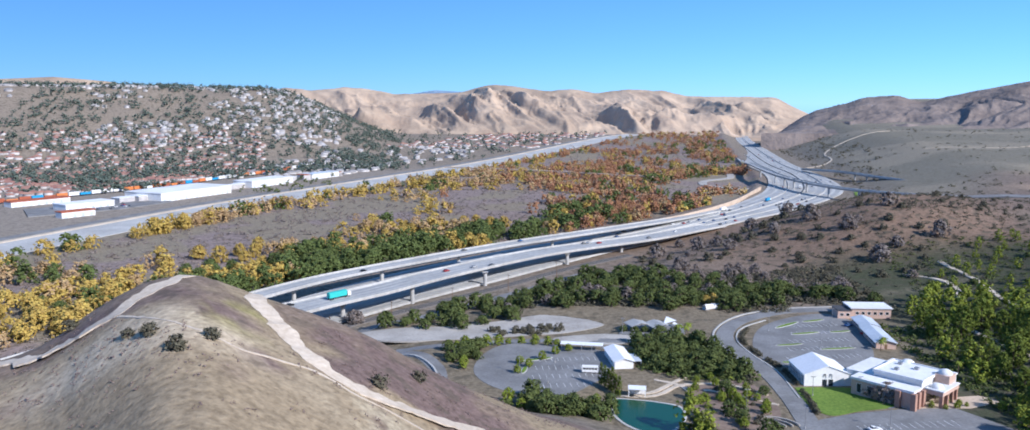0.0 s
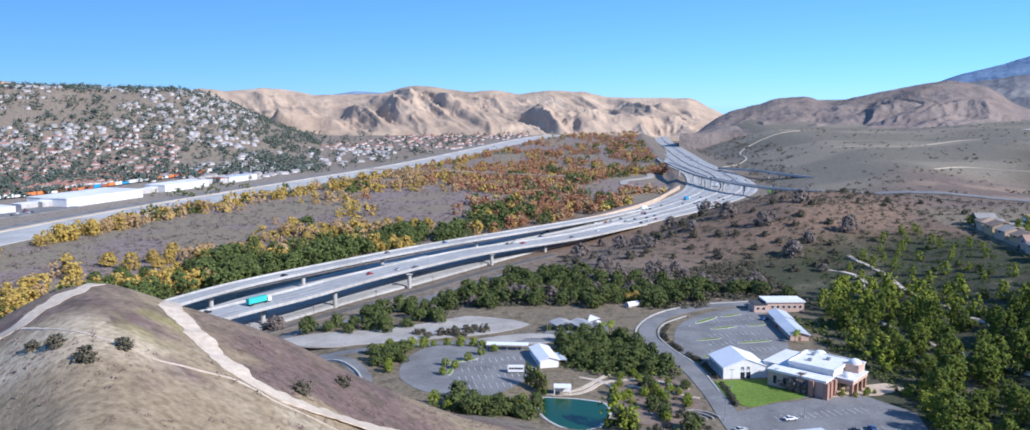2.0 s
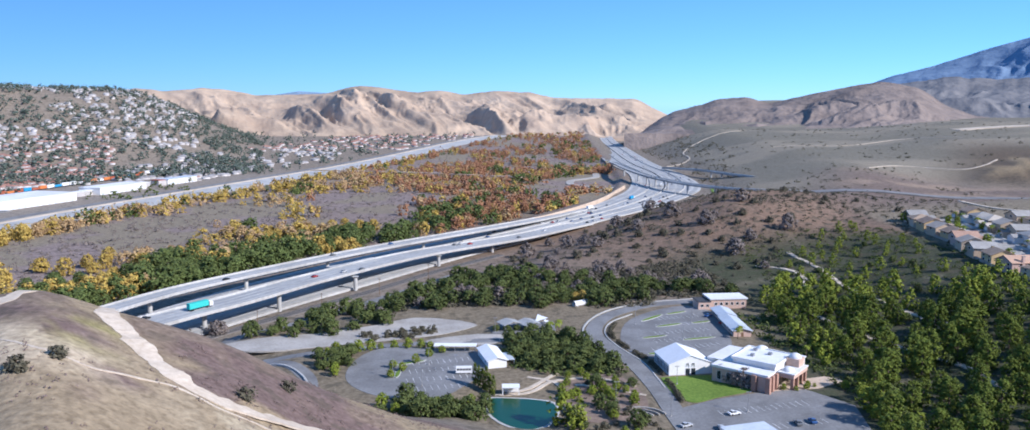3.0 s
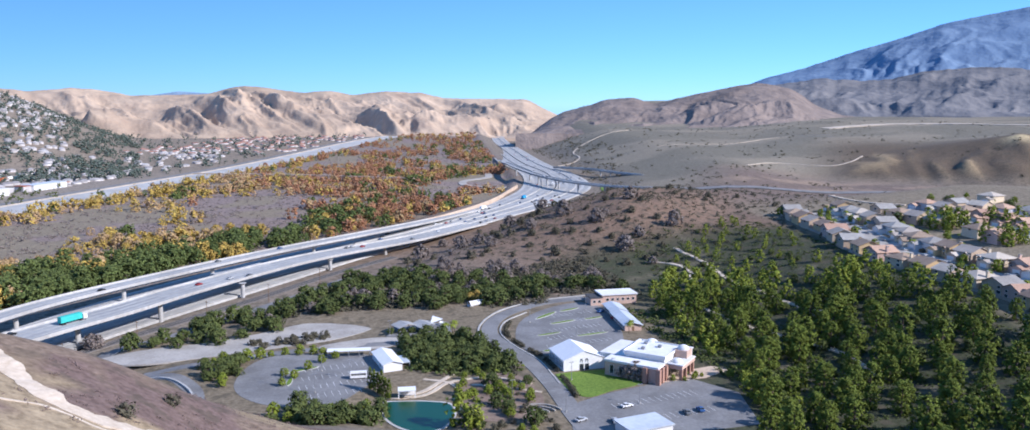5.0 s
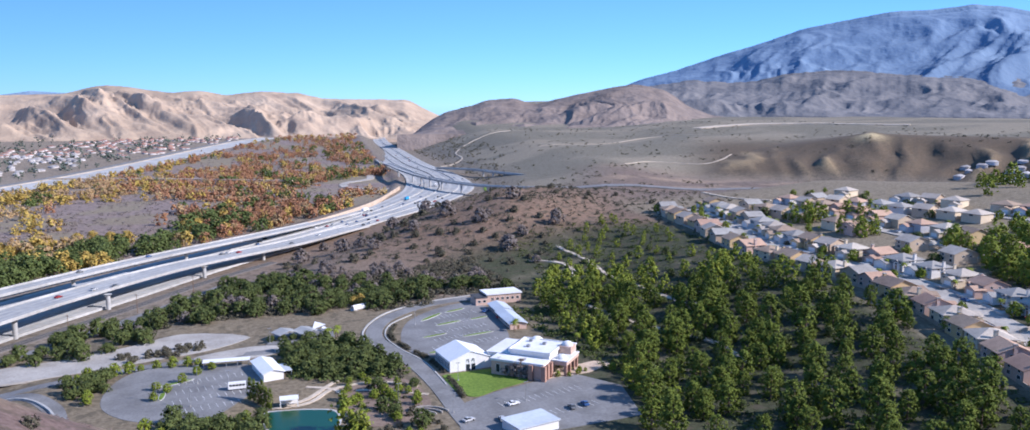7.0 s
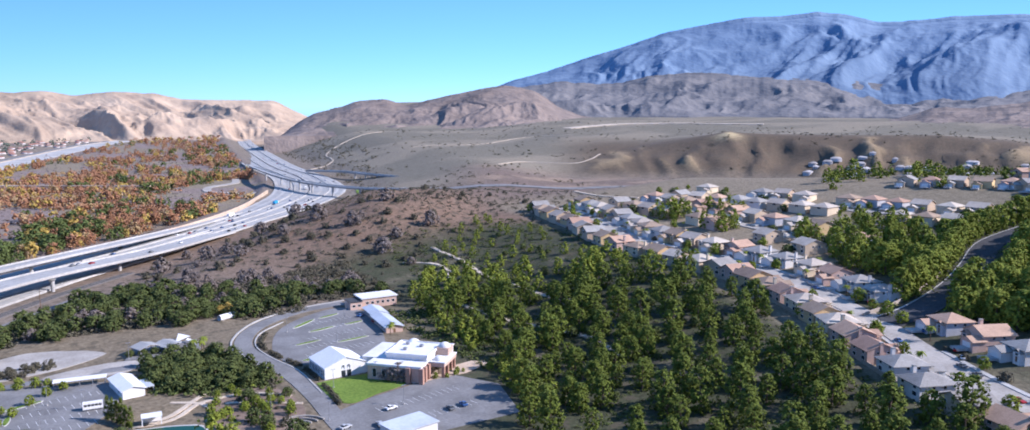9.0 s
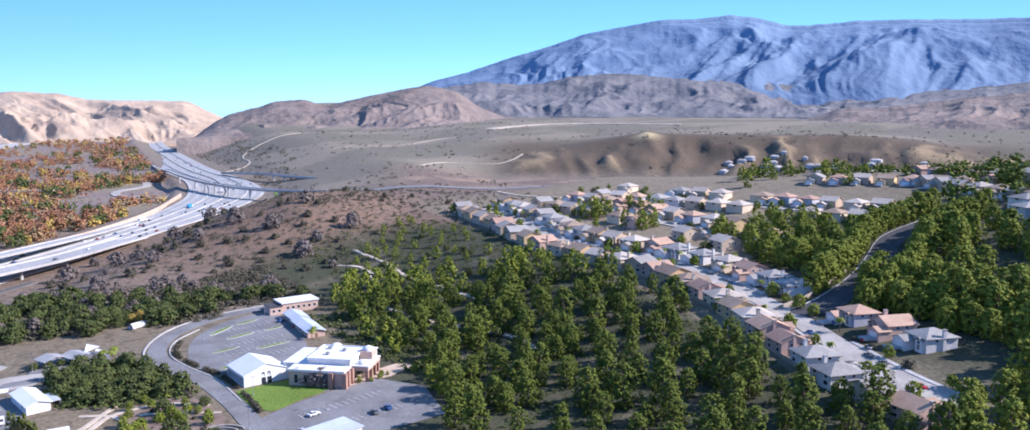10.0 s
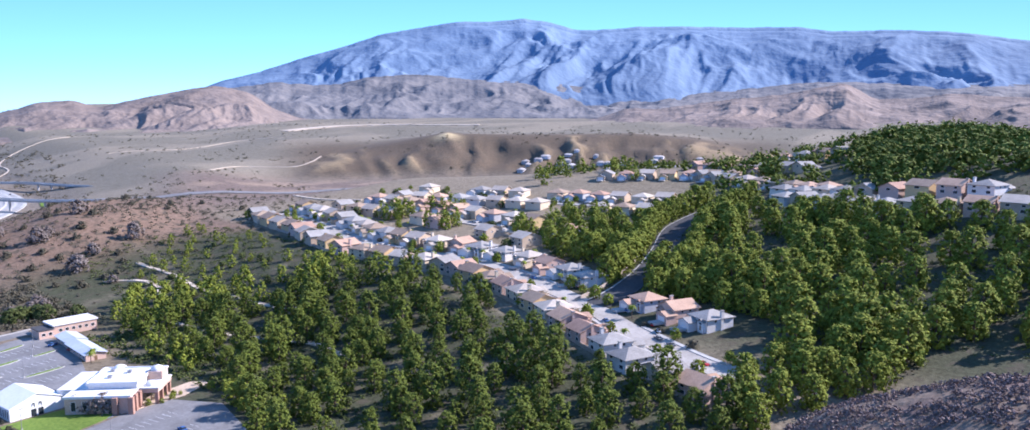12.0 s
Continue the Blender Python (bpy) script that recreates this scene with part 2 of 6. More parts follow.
    lay(near * np.exp(-((x + 61) / 7) ** 2 - ((y - 180) / 11) ** 2) * step(0.4, 0.55, fbm(x / 6, y / 6, 3, 62)), (0.30, 0.27, 0.10), 0.1)
    lay(near * np.exp(-((x + 24) / 12) ** 2 - ((y - 160) / 8) ** 2) * step(0.4, 0.55, fbm(x / 6, y / 6, 3, 63)), (0.46, 0.39, 0.27), 0.1)
    lay(near * step(64, 70, az) * step(95, 80, d - 40), (0.20, 0.155, 0.145), 0.5)
    low = step(220, 250, d) * step(470, 430, d) * step(-14, -6, az) * step(29, 25, az) * step(8, 3, z)
    lay(low, (0.205, 0.168, 0.115), 0.7)
    return np.concatenate([rgb, brush[:, None]], 1)


LEVEE = [(-470, 430), (-430, 640), (-405, 735), (-340, 950), (-262, 1150), (-103, 1530), (105, 2008), (362, 2590), (600, 3100)]
LEVEE_LINE = smooth_line(LEVEE, 4)
beside_levee_margin = 40.0

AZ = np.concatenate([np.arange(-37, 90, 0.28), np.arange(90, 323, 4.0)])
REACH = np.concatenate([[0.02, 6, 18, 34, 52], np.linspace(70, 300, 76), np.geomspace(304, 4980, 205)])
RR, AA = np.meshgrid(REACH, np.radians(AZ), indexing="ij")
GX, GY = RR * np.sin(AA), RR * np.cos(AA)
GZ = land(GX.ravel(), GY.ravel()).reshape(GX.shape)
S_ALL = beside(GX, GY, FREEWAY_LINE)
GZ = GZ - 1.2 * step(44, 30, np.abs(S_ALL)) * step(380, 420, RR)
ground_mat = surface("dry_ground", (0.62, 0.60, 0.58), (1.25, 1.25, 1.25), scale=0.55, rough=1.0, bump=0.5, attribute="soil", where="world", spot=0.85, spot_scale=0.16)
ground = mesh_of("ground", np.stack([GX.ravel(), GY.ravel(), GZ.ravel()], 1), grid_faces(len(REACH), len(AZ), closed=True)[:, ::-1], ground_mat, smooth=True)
tagged(ground, "dry brown hills, river flats and brushy slopes of the valley", "ground", kind="structure")
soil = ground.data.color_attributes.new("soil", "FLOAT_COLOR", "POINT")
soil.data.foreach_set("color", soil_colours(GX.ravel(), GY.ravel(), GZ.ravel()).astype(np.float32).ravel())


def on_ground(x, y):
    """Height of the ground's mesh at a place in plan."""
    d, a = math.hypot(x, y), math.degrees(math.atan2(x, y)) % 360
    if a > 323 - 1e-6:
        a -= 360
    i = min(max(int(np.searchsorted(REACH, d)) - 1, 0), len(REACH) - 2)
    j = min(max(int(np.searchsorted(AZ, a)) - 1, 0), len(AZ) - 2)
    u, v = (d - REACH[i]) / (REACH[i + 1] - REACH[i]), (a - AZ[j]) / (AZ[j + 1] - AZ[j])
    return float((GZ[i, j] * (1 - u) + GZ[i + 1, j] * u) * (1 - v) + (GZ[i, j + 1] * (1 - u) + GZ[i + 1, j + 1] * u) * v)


def range_of_hills(name, skyline, front, back, foot, material, rough, label, gully=200.0, k=0, tooth=0.0, bow=0.85, slant=0.4, long=1.9):
    """A range of hills: skyline gives bearing and height angle of its crest; spurs run down from it, cut by gullies (width in metres)."""
    skyline = np.array(skyline)
    az = np.linspace(skyline[0, 0], skyline[-1, 0], 520)
    rise = np.interp(az, skyline[:, 0], skyline[:, 1])
    rise = np.convolve(np.pad(rise, 4, "edge"), np.ones(9) / 9, "valid") + tooth * (fbm(az / 0.7, az * 0 + k, 4, k) - 0.5)
    u = np.linspace(0, 1, 84)[:, None]
    fall = np.linspace(1, 0, 8)[1:, None]
    d = front + (back - front) * u + 0 * az[None]
    crest = EYE + back * np.tan(np.radians(rise))
    p = np.radians(az)[None] * (front + back) / 2 + 0 * d
    warp_p, warp_q = fbm(p / gully / 2.2, d / gully / 2.2, 3, k + 1) - 0.5, fbm(p / gully / 2.2, d / gully / 2.2, 3, k + 7) - 0.5
    a = (p + slant * d) / gully + 1.5 * warp_p
    b = d / (gully * long) + 1.2 * warp_q
    cut = ridged(a, b, 5, k + 3) + 0.9 * (ridged(a / 2.7, b / 2.3, 2, k + 5) - 0.6)
    over = np.sin(np.pi * np.clip(u, 0, 1) ** 0.8) ** 0.8
    shape = u ** bow + (cut - 0.80) * rough * over
    top = 0.985 - 0.015 * (1 - u)
    shape = np.where(shape > top - 0.08, top - 0.08 * np.exp(-(shape - top + 0.08) / 0.08), shape)
    z = foot + (crest[None] - foot) * np.clip(shape, 0, 1)
    z[-1] = crest
    d_all = np.vstack([d, back + (1 - fall) * 260 + 0 * az[None]])
    z_all = np.vstack([z, foot + (crest[None] - foot) * fall])
    z_all[0] = foot - 90
    a = np.radians(az)[None]
    verts = np.stack([(d_all * np.sin(a)).ravel(), (d_all * np.cos(a)).ravel(), z_all.ravel()], 1)
    ob = mesh_of(name, verts, grid_faces(len(d_all), len(az))[:, ::-1], material, smooth=True)
    return tagged(ob, label, "hills", kind="structure")


tan_mat = surface("tan_hill_grass", (0.36, 0.27, 0.20), (0.56, 0.43, 0.31), scale=0.010, rough=1.0, bump=0.3, patch=0.45, where="world")
scrub_mat = surface("chaparral", (0.165, 0.135, 0.120), (0.29, 0.235, 0.20), scale=0.012, rough=1.0, bump=0.5, patch=0.35, where="world")
# distance haze is put into this base colour as blue
far_mat = surface("haze_blue_chaparral", (0.135, 0.205, 0.315), (0.205, 0.285, 0.395), scale=0.005, rough=1.0, bump=0.3, patch=0.25, where="world")
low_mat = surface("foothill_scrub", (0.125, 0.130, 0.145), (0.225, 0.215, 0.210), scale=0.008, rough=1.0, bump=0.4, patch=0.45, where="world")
range_of_hills("backdrop_hills_west", [(-37, 1.2), (-31.7, 1.35), (-29, 1.52), (-26.2, 1.3), (-22, 0.6), (-16, 0.4)], 2900, 3400, 0, tan_mat, 0.4, "bare tan hills behind the hillside houses", k=1)
range_of_hills("tan_hills", [(-17, 0.4), (-15.6, 1.03), (-13.9, 0.8), (-11.6, 1.03), (-10.0, 0.93), (-8.27, 0.58), (-6.49, 0.63), (-3.8, 0.68), (-1.76, 1.24), (-0.6, 1.2), (2.1, 0.82), (4.3, 0.92), (5.5, 0.64), (7.5, 0.92), (10.1, 0.82), (11.9, 0.44), (14.9, 0.42), (17.4, 0.38), (18.8, -0.35), (19.9, -0.9), (22, -2.8)], 2650, 3500, 4, tan_mat, 0.72, "bare tan hills cut by dry gullies", gully=125, k=2, tooth=0.10, bow=0.72, slant=0.35, long=2.4)
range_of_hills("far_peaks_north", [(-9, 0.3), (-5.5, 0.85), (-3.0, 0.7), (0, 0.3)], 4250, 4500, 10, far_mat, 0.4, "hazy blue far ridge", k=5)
range_of_hills("dark_knolls", [(16.6, -2.8), (18.0, -1.7), (19.0, -0.95), (19.9, -0.45), (20.9, -0.26), (22.9, 0.39), (24.7, 0.51), (26.1, 0.05), (27.9, 0.5), (29.5, 0.85), (31.8, 1.3), (33.0, 1.45), (35.0, 1.04), (36.6, -0.1), (38.3, -0.69), (40.9, -0.97), (47.1, -1.12), (55, -1.8)], 2150, 2950, 36, scrub_mat, 0.6, "dark scrubby knolls at the canyon's mouth", gully=150, k=3, tooth=0.10, bow=0.9, slant=-0.3)
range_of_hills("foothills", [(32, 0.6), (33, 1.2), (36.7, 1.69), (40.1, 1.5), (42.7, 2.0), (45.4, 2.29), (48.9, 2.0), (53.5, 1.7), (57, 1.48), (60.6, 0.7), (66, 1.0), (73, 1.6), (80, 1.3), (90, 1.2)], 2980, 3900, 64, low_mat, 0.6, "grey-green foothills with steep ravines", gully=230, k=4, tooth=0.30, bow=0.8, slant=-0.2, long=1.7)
range_of_hills("dark_spur", [(52.5, -1.9), (54.8, -1.43), (58, -0.85), (60.6, -0.05), (62.4, -0.1), (65, 0.2), (67.6, 0.54), (70.1, 0.74), (72.5, 1.15), (74.3, 1.5), (75.0, 1.2), (76.1, 0.49), (78, 0.48), (80.5, 0.75), (84.5, 0.5), (92, 0.4)], 1950, 2650, 55, scrub_mat, 0.7, "brown spur below the mountains", gully=170, k=8, tooth=0.15, slant=-0.2, bow=0.75)
range_of_hills("mountain_range", [(28, -0.4), (30.5, 0.6), (33.4, 1.79), (35.9, 2.41), (38.4, 3.29), (41.0, 4.01), (43.7, 4.9), (46.3, 5.36), (49, 5.8), (51.2, 5.77), (53.0, 5.98), (54.8, 5.8), (57.0, 5.17), (59.3, 5.24), (61.0, 5.38), (64, 5.33), (68.7, 5.13), (71.4, 5.13), (73.2, 4.78), (77.7, 4.7), (81.3, 4.35), (84.3, 3.77), (90, 3.3)], 3500, 4850, 65, far_mat, 0.30, "high mountain range covered in brush, tinted blue-grey by haze", gully=300, k=6, tooth=0.12, bow=0.85, slant=-0.15, long=2.0)
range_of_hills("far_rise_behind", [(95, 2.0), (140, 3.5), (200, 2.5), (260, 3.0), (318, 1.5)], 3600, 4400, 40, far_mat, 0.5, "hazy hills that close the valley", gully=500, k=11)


# ---- roads and paved ground ----
asphalt = surface("worn_asphalt", (0.185, 0.182, 0.180), (0.265, 0.262, 0.260), scale=0.9, rough=0.9, bump=0.08, patch=0.45, where="world")
asphalt_dark = surface("dark_asphalt", (0.05, 0.052, 0.058), (0.085, 0.086, 0.092), scale=0.8, rough=0.85, bump=0.08, patch=0.3, where="world")
concrete = surface("pale_concrete", (0.40, 0.39, 0.37), (0.54, 0.53, 0.50), scale=0.35, rough=0.85, bump=0.08, patch=0.35, where="world")
lane_grey = surface("tyre_worn_concrete", (0.32, 0.32, 0.315), (0.43, 0.43, 0.42), scale=0.3, rough=0.85, bump=0.05, patch=0.3, where="world")
wall_tan = surface("tan_block_wall", (0.50, 0.38, 0.28), (0.62, 0.50, 0.38), scale=0.8, rough=0.9, bump=0.1, patch=0.25, where="world")
gravel = surface("pale_gravel", (0.36, 0.33, 0.29), (0.48, 0.45, 0.41), scale=0.8, rough=1.0, bump=0.3, patch=0.4, where="world")
dirt = surface("pale_dirt", (0.50, 0.41, 0.31), (0.66, 0.57, 0.46), scale=0.7, rough=1.0, bump=0.35, patch=0.3, where="world")
paint_white = surface("road_paint", (0.62, 0.62, 0.60), (0.80, 0.80, 0.78), scale=2.0, rough=0.7, bump=0.0, patch=0.3, where="world")
grass = surface("green_lawn", (0.10, 0.17, 0.025), (0.19, 0.27, 0.045), scale=0.8, rough=1.0, bump=0.4, patch=0.3, where="world")
railbed = surface("track_ballast", (0.16, 0.14, 0.125), (0.24, 0.22, 0.20), scale=1.2, rough=1.0, bump=0.3, patch=0.3, where="world")


def box(bm, x0, x1, y0, y1, z0, z1, m=None):
    """An upright box in a bmesh, placed by m."""
    vs = [bm.verts.new((m @ Vector((x, y, z))) if m else (x, y, z)) for z in (z0, z1) for y in (y0, y1) for x in (x0, x1)]
    for f in ((0, 2, 3, 1), (4, 5, 7, 6), (0, 1, 5, 4), (2, 6, 7, 3), (0, 4, 6, 2), (1, 3, 7, 5)):
        bm.faces.new([vs[i] for i in f])


def tube(bm, x, y, z0, z1, r0, r1, n=8, m=None, cap=True):
    rings = []
    for z, r in ((z0, r0), (z1, r1)):
        ring = []
        for i in range(n):
            p = Vector((x + r * math.cos(2 * math.pi * i / n), y + r * math.sin(2 * math.pi * i / n), z))
            ring.append(bm.verts.new(m @ p if m else p))
        rings.append(ring)
    for i in range(n):
        bm.faces.new((rings[0][i], rings[0][(i + 1) % n], rings[1][(i + 1) % n], rings[1][i]))
    if cap:
        bm.faces.new(rings[1])


def prism(bm, outline, z0, z1):
    """A slab with the given outline in plan (corners counter-clockwise)."""
    low = [bm.verts.new((x, y, z0)) for x, y in outline]
    high = [bm.verts.new((x, y, z1)) for x, y in outline]
    bm.faces.new(high)
    n = len(outline)
    for i in range(n):
        bm.faces.new((low[i], low[(i + 1) % n], high[(i + 1) % n], high[i]))


def resample(line, gap):
    p = np.array(line, float)
    run = np.concatenate([[0], np.cumsum(np.hypot(*np.diff(p[:, :2], axis=0).T))])
    s = np.linspace(0, run[-1], max(2, int(run[-1] / gap) + 1))
    return np.stack([np.interp(s, run, p[:, k]) for k in range(p.shape[1])], 1)


def normals(p):
    t = np.gradient(p[:, :2], axis=0)
    t /= np.linalg.norm(t, axis=1, keepdims=True) + 1e-9
    return np.stack([t[:, 1], -t[:, 0]], 1)


def strip(name, line, a, b, material, lift=0.15, thick=0.6, gap=8.0, parent=None, smooth=True, ragged=0.0):
    """A slab along a line, from a to b metres right of it. With heights in the line it spans freely, else it lies on the ground."""
    p = np.array(line, float)
    p = resample(smooth_line(p, 8) if smooth else p, gap)
    n = normals(p)
    left, right = p[:, :2] + n * (a + ragged * (fbm(p[:, :1] / 3.5, p[:, 1:2] / 3.5, 3, 4) - 0.5)), p[:, :2] + n * (b + ragged * (fbm(p[:, :1] / 3.5, p[:, 1:2] / 3.5, 3, 9) - 0.5))
    if p.shape[1] > 2:
        zl = zr = p[:, 2] + lift
    else:
        mid = (left + right) / 2
        zl = np.array([max(on_ground(*q), on_ground(*m)) for q, m in zip(left, mid)]) + lift
        zr = np.array([max(on_ground(*q), on_ground(*m)) for q, m in zip(right, mid)]) + lift
    rows = [np.c_[left, zl - thick], np.c_[left, zl], np.c_[right, zr], np.c_[right, zr - thick]]
    verts = np.stack(rows, 1).reshape(-1, 3)
    f = []
    for i in range(len(p) - 1):
        for j in range(4):
            k = (j + 1) % 4
            f.append((i * 4 + j, i * 4 + 4 + j, i * 4 + 4 + k, i * 4 + k))
    e = (len(p) - 1) * 4
    f += [(0, 1, 2, 3), (e + 3, e + 2, e + 1, e)]
    return mesh_of(name, verts, f, material, parent)


def structure(ob, label, category):
    return tagged(ob, label, category, kind="structure")


# the freeway at grade: left and right edges
FW_L = smooth_line([(-195, 330), (-172, 392), (-150, 437), (-112, 506), (-58, 582), (10, 658), (99, 740), (178, 828), (255, 943), (337, 1101), (405, 1330), (442, 1601), (511, 1965), (615, 2461), (745, 2860), (950, 3290), (1200, 3600)], 8)
FW_R = smooth_line([(-140, 320), (-122, 375), (-98, 418), (-58, 474), (0, 545), (62, 622), (126, 690), (216, 795), (336, 930), (436, 1086), (488, 1290), (522, 1540), (590, 1900), (688, 2400), (800, 2800), (1020, 3210), (1260, 3500)], 8)


def fw_height(p):
    d = np.hypot(p[:, 0], p[:, 1])
    return -5.2 + 0.8 * step(900, 2000, d) + 9.0 * step(1500, 2800, d)


def fw_band(name, a, b, material, lift=0.0, thick=1.4, i0=0, i1=10 ** 6, parent=None):
    """A band of the roadway between two shares of its width (0 its left edge, 1 its right)."""
    n = min(len(FW_L), len(FW_R))
    l, r = FW_L[:n][i0:i1], FW_R[:n][i0:i1]
    p, q = l + (r - l) * a, l + (r - l) * b
    z = fw_height((l + r) / 2) + lift
    verts = np.stack([np.c_[p, z - thick], np.c_[p, z], np.c_[q, z], np.c_[q, z - thick]], 1).reshape(-1, 3)
    f = []
    for i in range(len(l) - 1):
        for j in range(4):
            k = (j + 1) % 4
            f.append((i * 4 + j, i * 4 + 4 + j, i * 4 + 4 + k, i * 4 + k))
    return mesh_of(name, verts, f, material, parent)


freeway = structure(fw_band("road", 0, 1, concrete), "wide pale concrete freeway curving down the valley", "road")
for a, b in ((0.05, 0.13), (0.17, 0.25), (0.30, 0.37), (0.40, 0.46), (0.56, 0.63), (0.67, 0.74), (0.79, 0.86), (0.9, 0.96)):
    fw_band("lane", a, b, lane_grey, lift=0.12, thick=0.1, parent=freeway)
for a in (0.275, 0.50, 0.76):
    ob = fw_band("median_barrier", a, a + 0.011, concrete, lift=0.95, thick=1.2, i0=44, parent=freeway)
fw_band("median_strip", 0.48, 0.495, asphalt_dark, lift=0.2, thick=0.2, i0=40, parent=freeway)
sound_wall = strip("sound_wall", [(62, 712, -5), (100, 747, -5), (178, 834, -5), (255, 949, -5), (332, 1105, -5)], -0.6, 0.4, wall_tan, lift=3.6, thick=5.0)
structure(sound_wall, "long tan block wall beside the freeway", "wall")

# the two viaducts
NEAR_DECK = [(-178, 300, 6), (-150, 352, 5.6), (-111, 415, 5), (-78, 456, 5), (-42, 508, 4.5), (23, 587, 3.3), (107, 668, 0), (165, 742, -3.4), (192, 778, -5.4)]
FAR_DECK = [(-203, 318, 6), (-180, 372, 5.6), (-149, 428, 5), (-115, 486, 5), (-60, 553, 4.5), (3, 622, 3.8), (80, 704, 1.5), (149, 788, -2), (205, 864, -4.2), (240, 915, -5.6)]


def viaduct(line, half, columns, label, lanes):
    """A road deck on single columns, with parapets."""
    deck = strip("viaduct", line, -half, half, concrete, lift=0.0, thick=0.5, gap=6)
    structure(deck, label, "viaduct")
    strip("girder", line, -half * 0.72, half * 0.72, lane_grey, lift=-0.5, thick=1.5, gap=6, parent=deck)
    strip("parapet", line, -half - 0.1, -half + 0.35, concrete, lift=1.0, thick=1.7, gap=6, parent=deck)
    strip("parapet", line, half - 0.35, half + 0.1, concrete, lift=1.0, thick=1.7, gap=6, parent=deck)
    for a, b in lanes:
        strip("lane", line, a, b, lane_grey, lift=0.06, thick=0.05, gap=6, parent=deck)
    for x, y, top in columns:
        bm = bmesh.new()
        tube(bm, x, y, on_ground(x, y) - 1, top - 2.6, 1.25, 1.25, 12)
        tube(bm, x, y, top - 2.6, top - 1.6, 1.25, 2.4, 12)
        part("column", bm, concrete, deck)
    return deck


viaduct(NEAR_DECK, 11, [(-93, 434, 5), (-60, 471, 4.8), (-19, 517, 4.3), (38, 588, 3.0), (84, 640, 1.2), (-128, 392, 5.2)], "pale concrete near viaduct on round columns", ((-8.5, -5), (-3.5, 0), (1.5, 5), (6.5, 9.5)))
viaduct(FAR_DECK, 7, [(-128, 466, 5), (-86, 522, 4.8), (-40, 576, 4.2), (-160, 410, 5.2), (30, 652, 3.0)], "pale concrete far viaduct on round columns", ((-5, -1), (1, 5)))
connector = strip("connector_deck", [(-36, 540, 4.2), (-22, 552, 4.1), (-6, 572, 3.8)], -5, 5, concrete, thick=1.5, gap=5)
structure(connector, "short concrete deck joining the viaducts", "viaduct")

# the flyover of the interchange
FLYOVER = [(440, 1560, -2), (412, 1420, 4), (388, 1300, 8), (377, 1170, 8), (379, 1078, 8), (389, 1018, 8), (412, 972, 7.5), (450, 938, 7), (505, 905, 7)]
viaduct(FLYOVER, 5, [(389, 1300, 8), (378, 1190, 8), (377, 1146, 8), (378, 1110, 8), (380, 1066, 8), (389, 1014, 8), (410, 975, 7.5)], "curved concrete flyover above the freeway", ((-3.5, -0.5), (0.5, 3.5)))
viaduct([(492, 1400, -1), (500, 1320, 3), (506, 1248, 6), (517, 1180, 6), (536, 1110, 6), (565, 1050, 6), (610, 990, 8)], 4.5, [(508, 1225, 6), (513, 1196, 6), (519, 1166, 6), (526, 1135, 6)], "narrow concrete ramp bridge on columns", ((-3, 3),))

# railway, frontage road and the bare strip beside the freeway
structure(strip("railway", [(-150, 330), (-125, 372), (-100, 402), (-54, 456), (-8, 508), (40, 568), (90, 620)], -6, 1.5, railbed, lift=0.35), "ballasted railway track along the freeway", "railway")
for k in (-4.6, -3.1, -1.4, 0.1):
    structure(strip("rail", [(-150, 330), (-125, 372), (-100, 402), (-54, 456), (-8, 508), (40, 568), (90, 620)], k - 0.12, k + 0.12, asphalt_dark, lift=0.6, thick=0.2), "steel rail", "rail")
structure(strip("frontage_road", [(-135, 320), (-112, 362), (-86, 396), (-42, 450), (4, 502), (50, 560)], -1, 7, asphalt, lift=0.25), "grey asphalt frontage road", "road")

# the river channel and the road along it
structure(strip("river_channel", LEVEE, -31, 25, concrete, lift=0.5, gap=14, thick=3), "broad pale concrete river channel", "channel")
structure(strip("channel_bank", LEVEE, -37, -31, dirt, lift=1.2, gap=14, thick=3), "pale dirt bank of the channel", "bank")
structure(strip("levee_road", LEVEE, -58, -44, asphalt, lift=0.6, gap=14, thick=2), "asphalt road along the channel", "road")
structure(strip("foot_bridge", [(-125, 1470, -3), (18, 1408, -3), (124, 1340, -3), (215, 1280, -3)], -2.5, 2.5, wall_tan, lift=0, thick=1.8), "long low rust-brown bridge over the flats", "bridge")
structure(strip("side_road", [(330, 1160), (300, 1190), (285, 1240), (305, 1300), (350, 1340), (372, 1420)], -6, 6, gravel, lift=0.8, gap=14, thick=1), "pale side road among the trees", "road")
structure(strip("toll_road", [(480, 905), (560, 880), (700, 850), (840, 800), (985, 720), (1100, 640)], -9, 9, asphalt, lift=0.8, gap=14, thick=1), "grey divided road across the plain", "road")
for i, line in enumerate(([(525, 1480), (600, 1560), (640, 1700), (720, 1810), (860, 1900)], [(720, 1450), (860, 1420), (990, 1480), (1090, 1420)], [(690, 1090), (760, 1120), (850, 1080), (930, 1130)], [(470, 520), (455, 560), (470, 610), (520, 640)], [(560, 700), (620, 690), (640, 720), (700, 700)])):
    structure(strip("dirt_track", line, -1.3, 1.3, dirt, lift=0.6, gap=10, thick=1), "pale dirt track across the plain", "track")

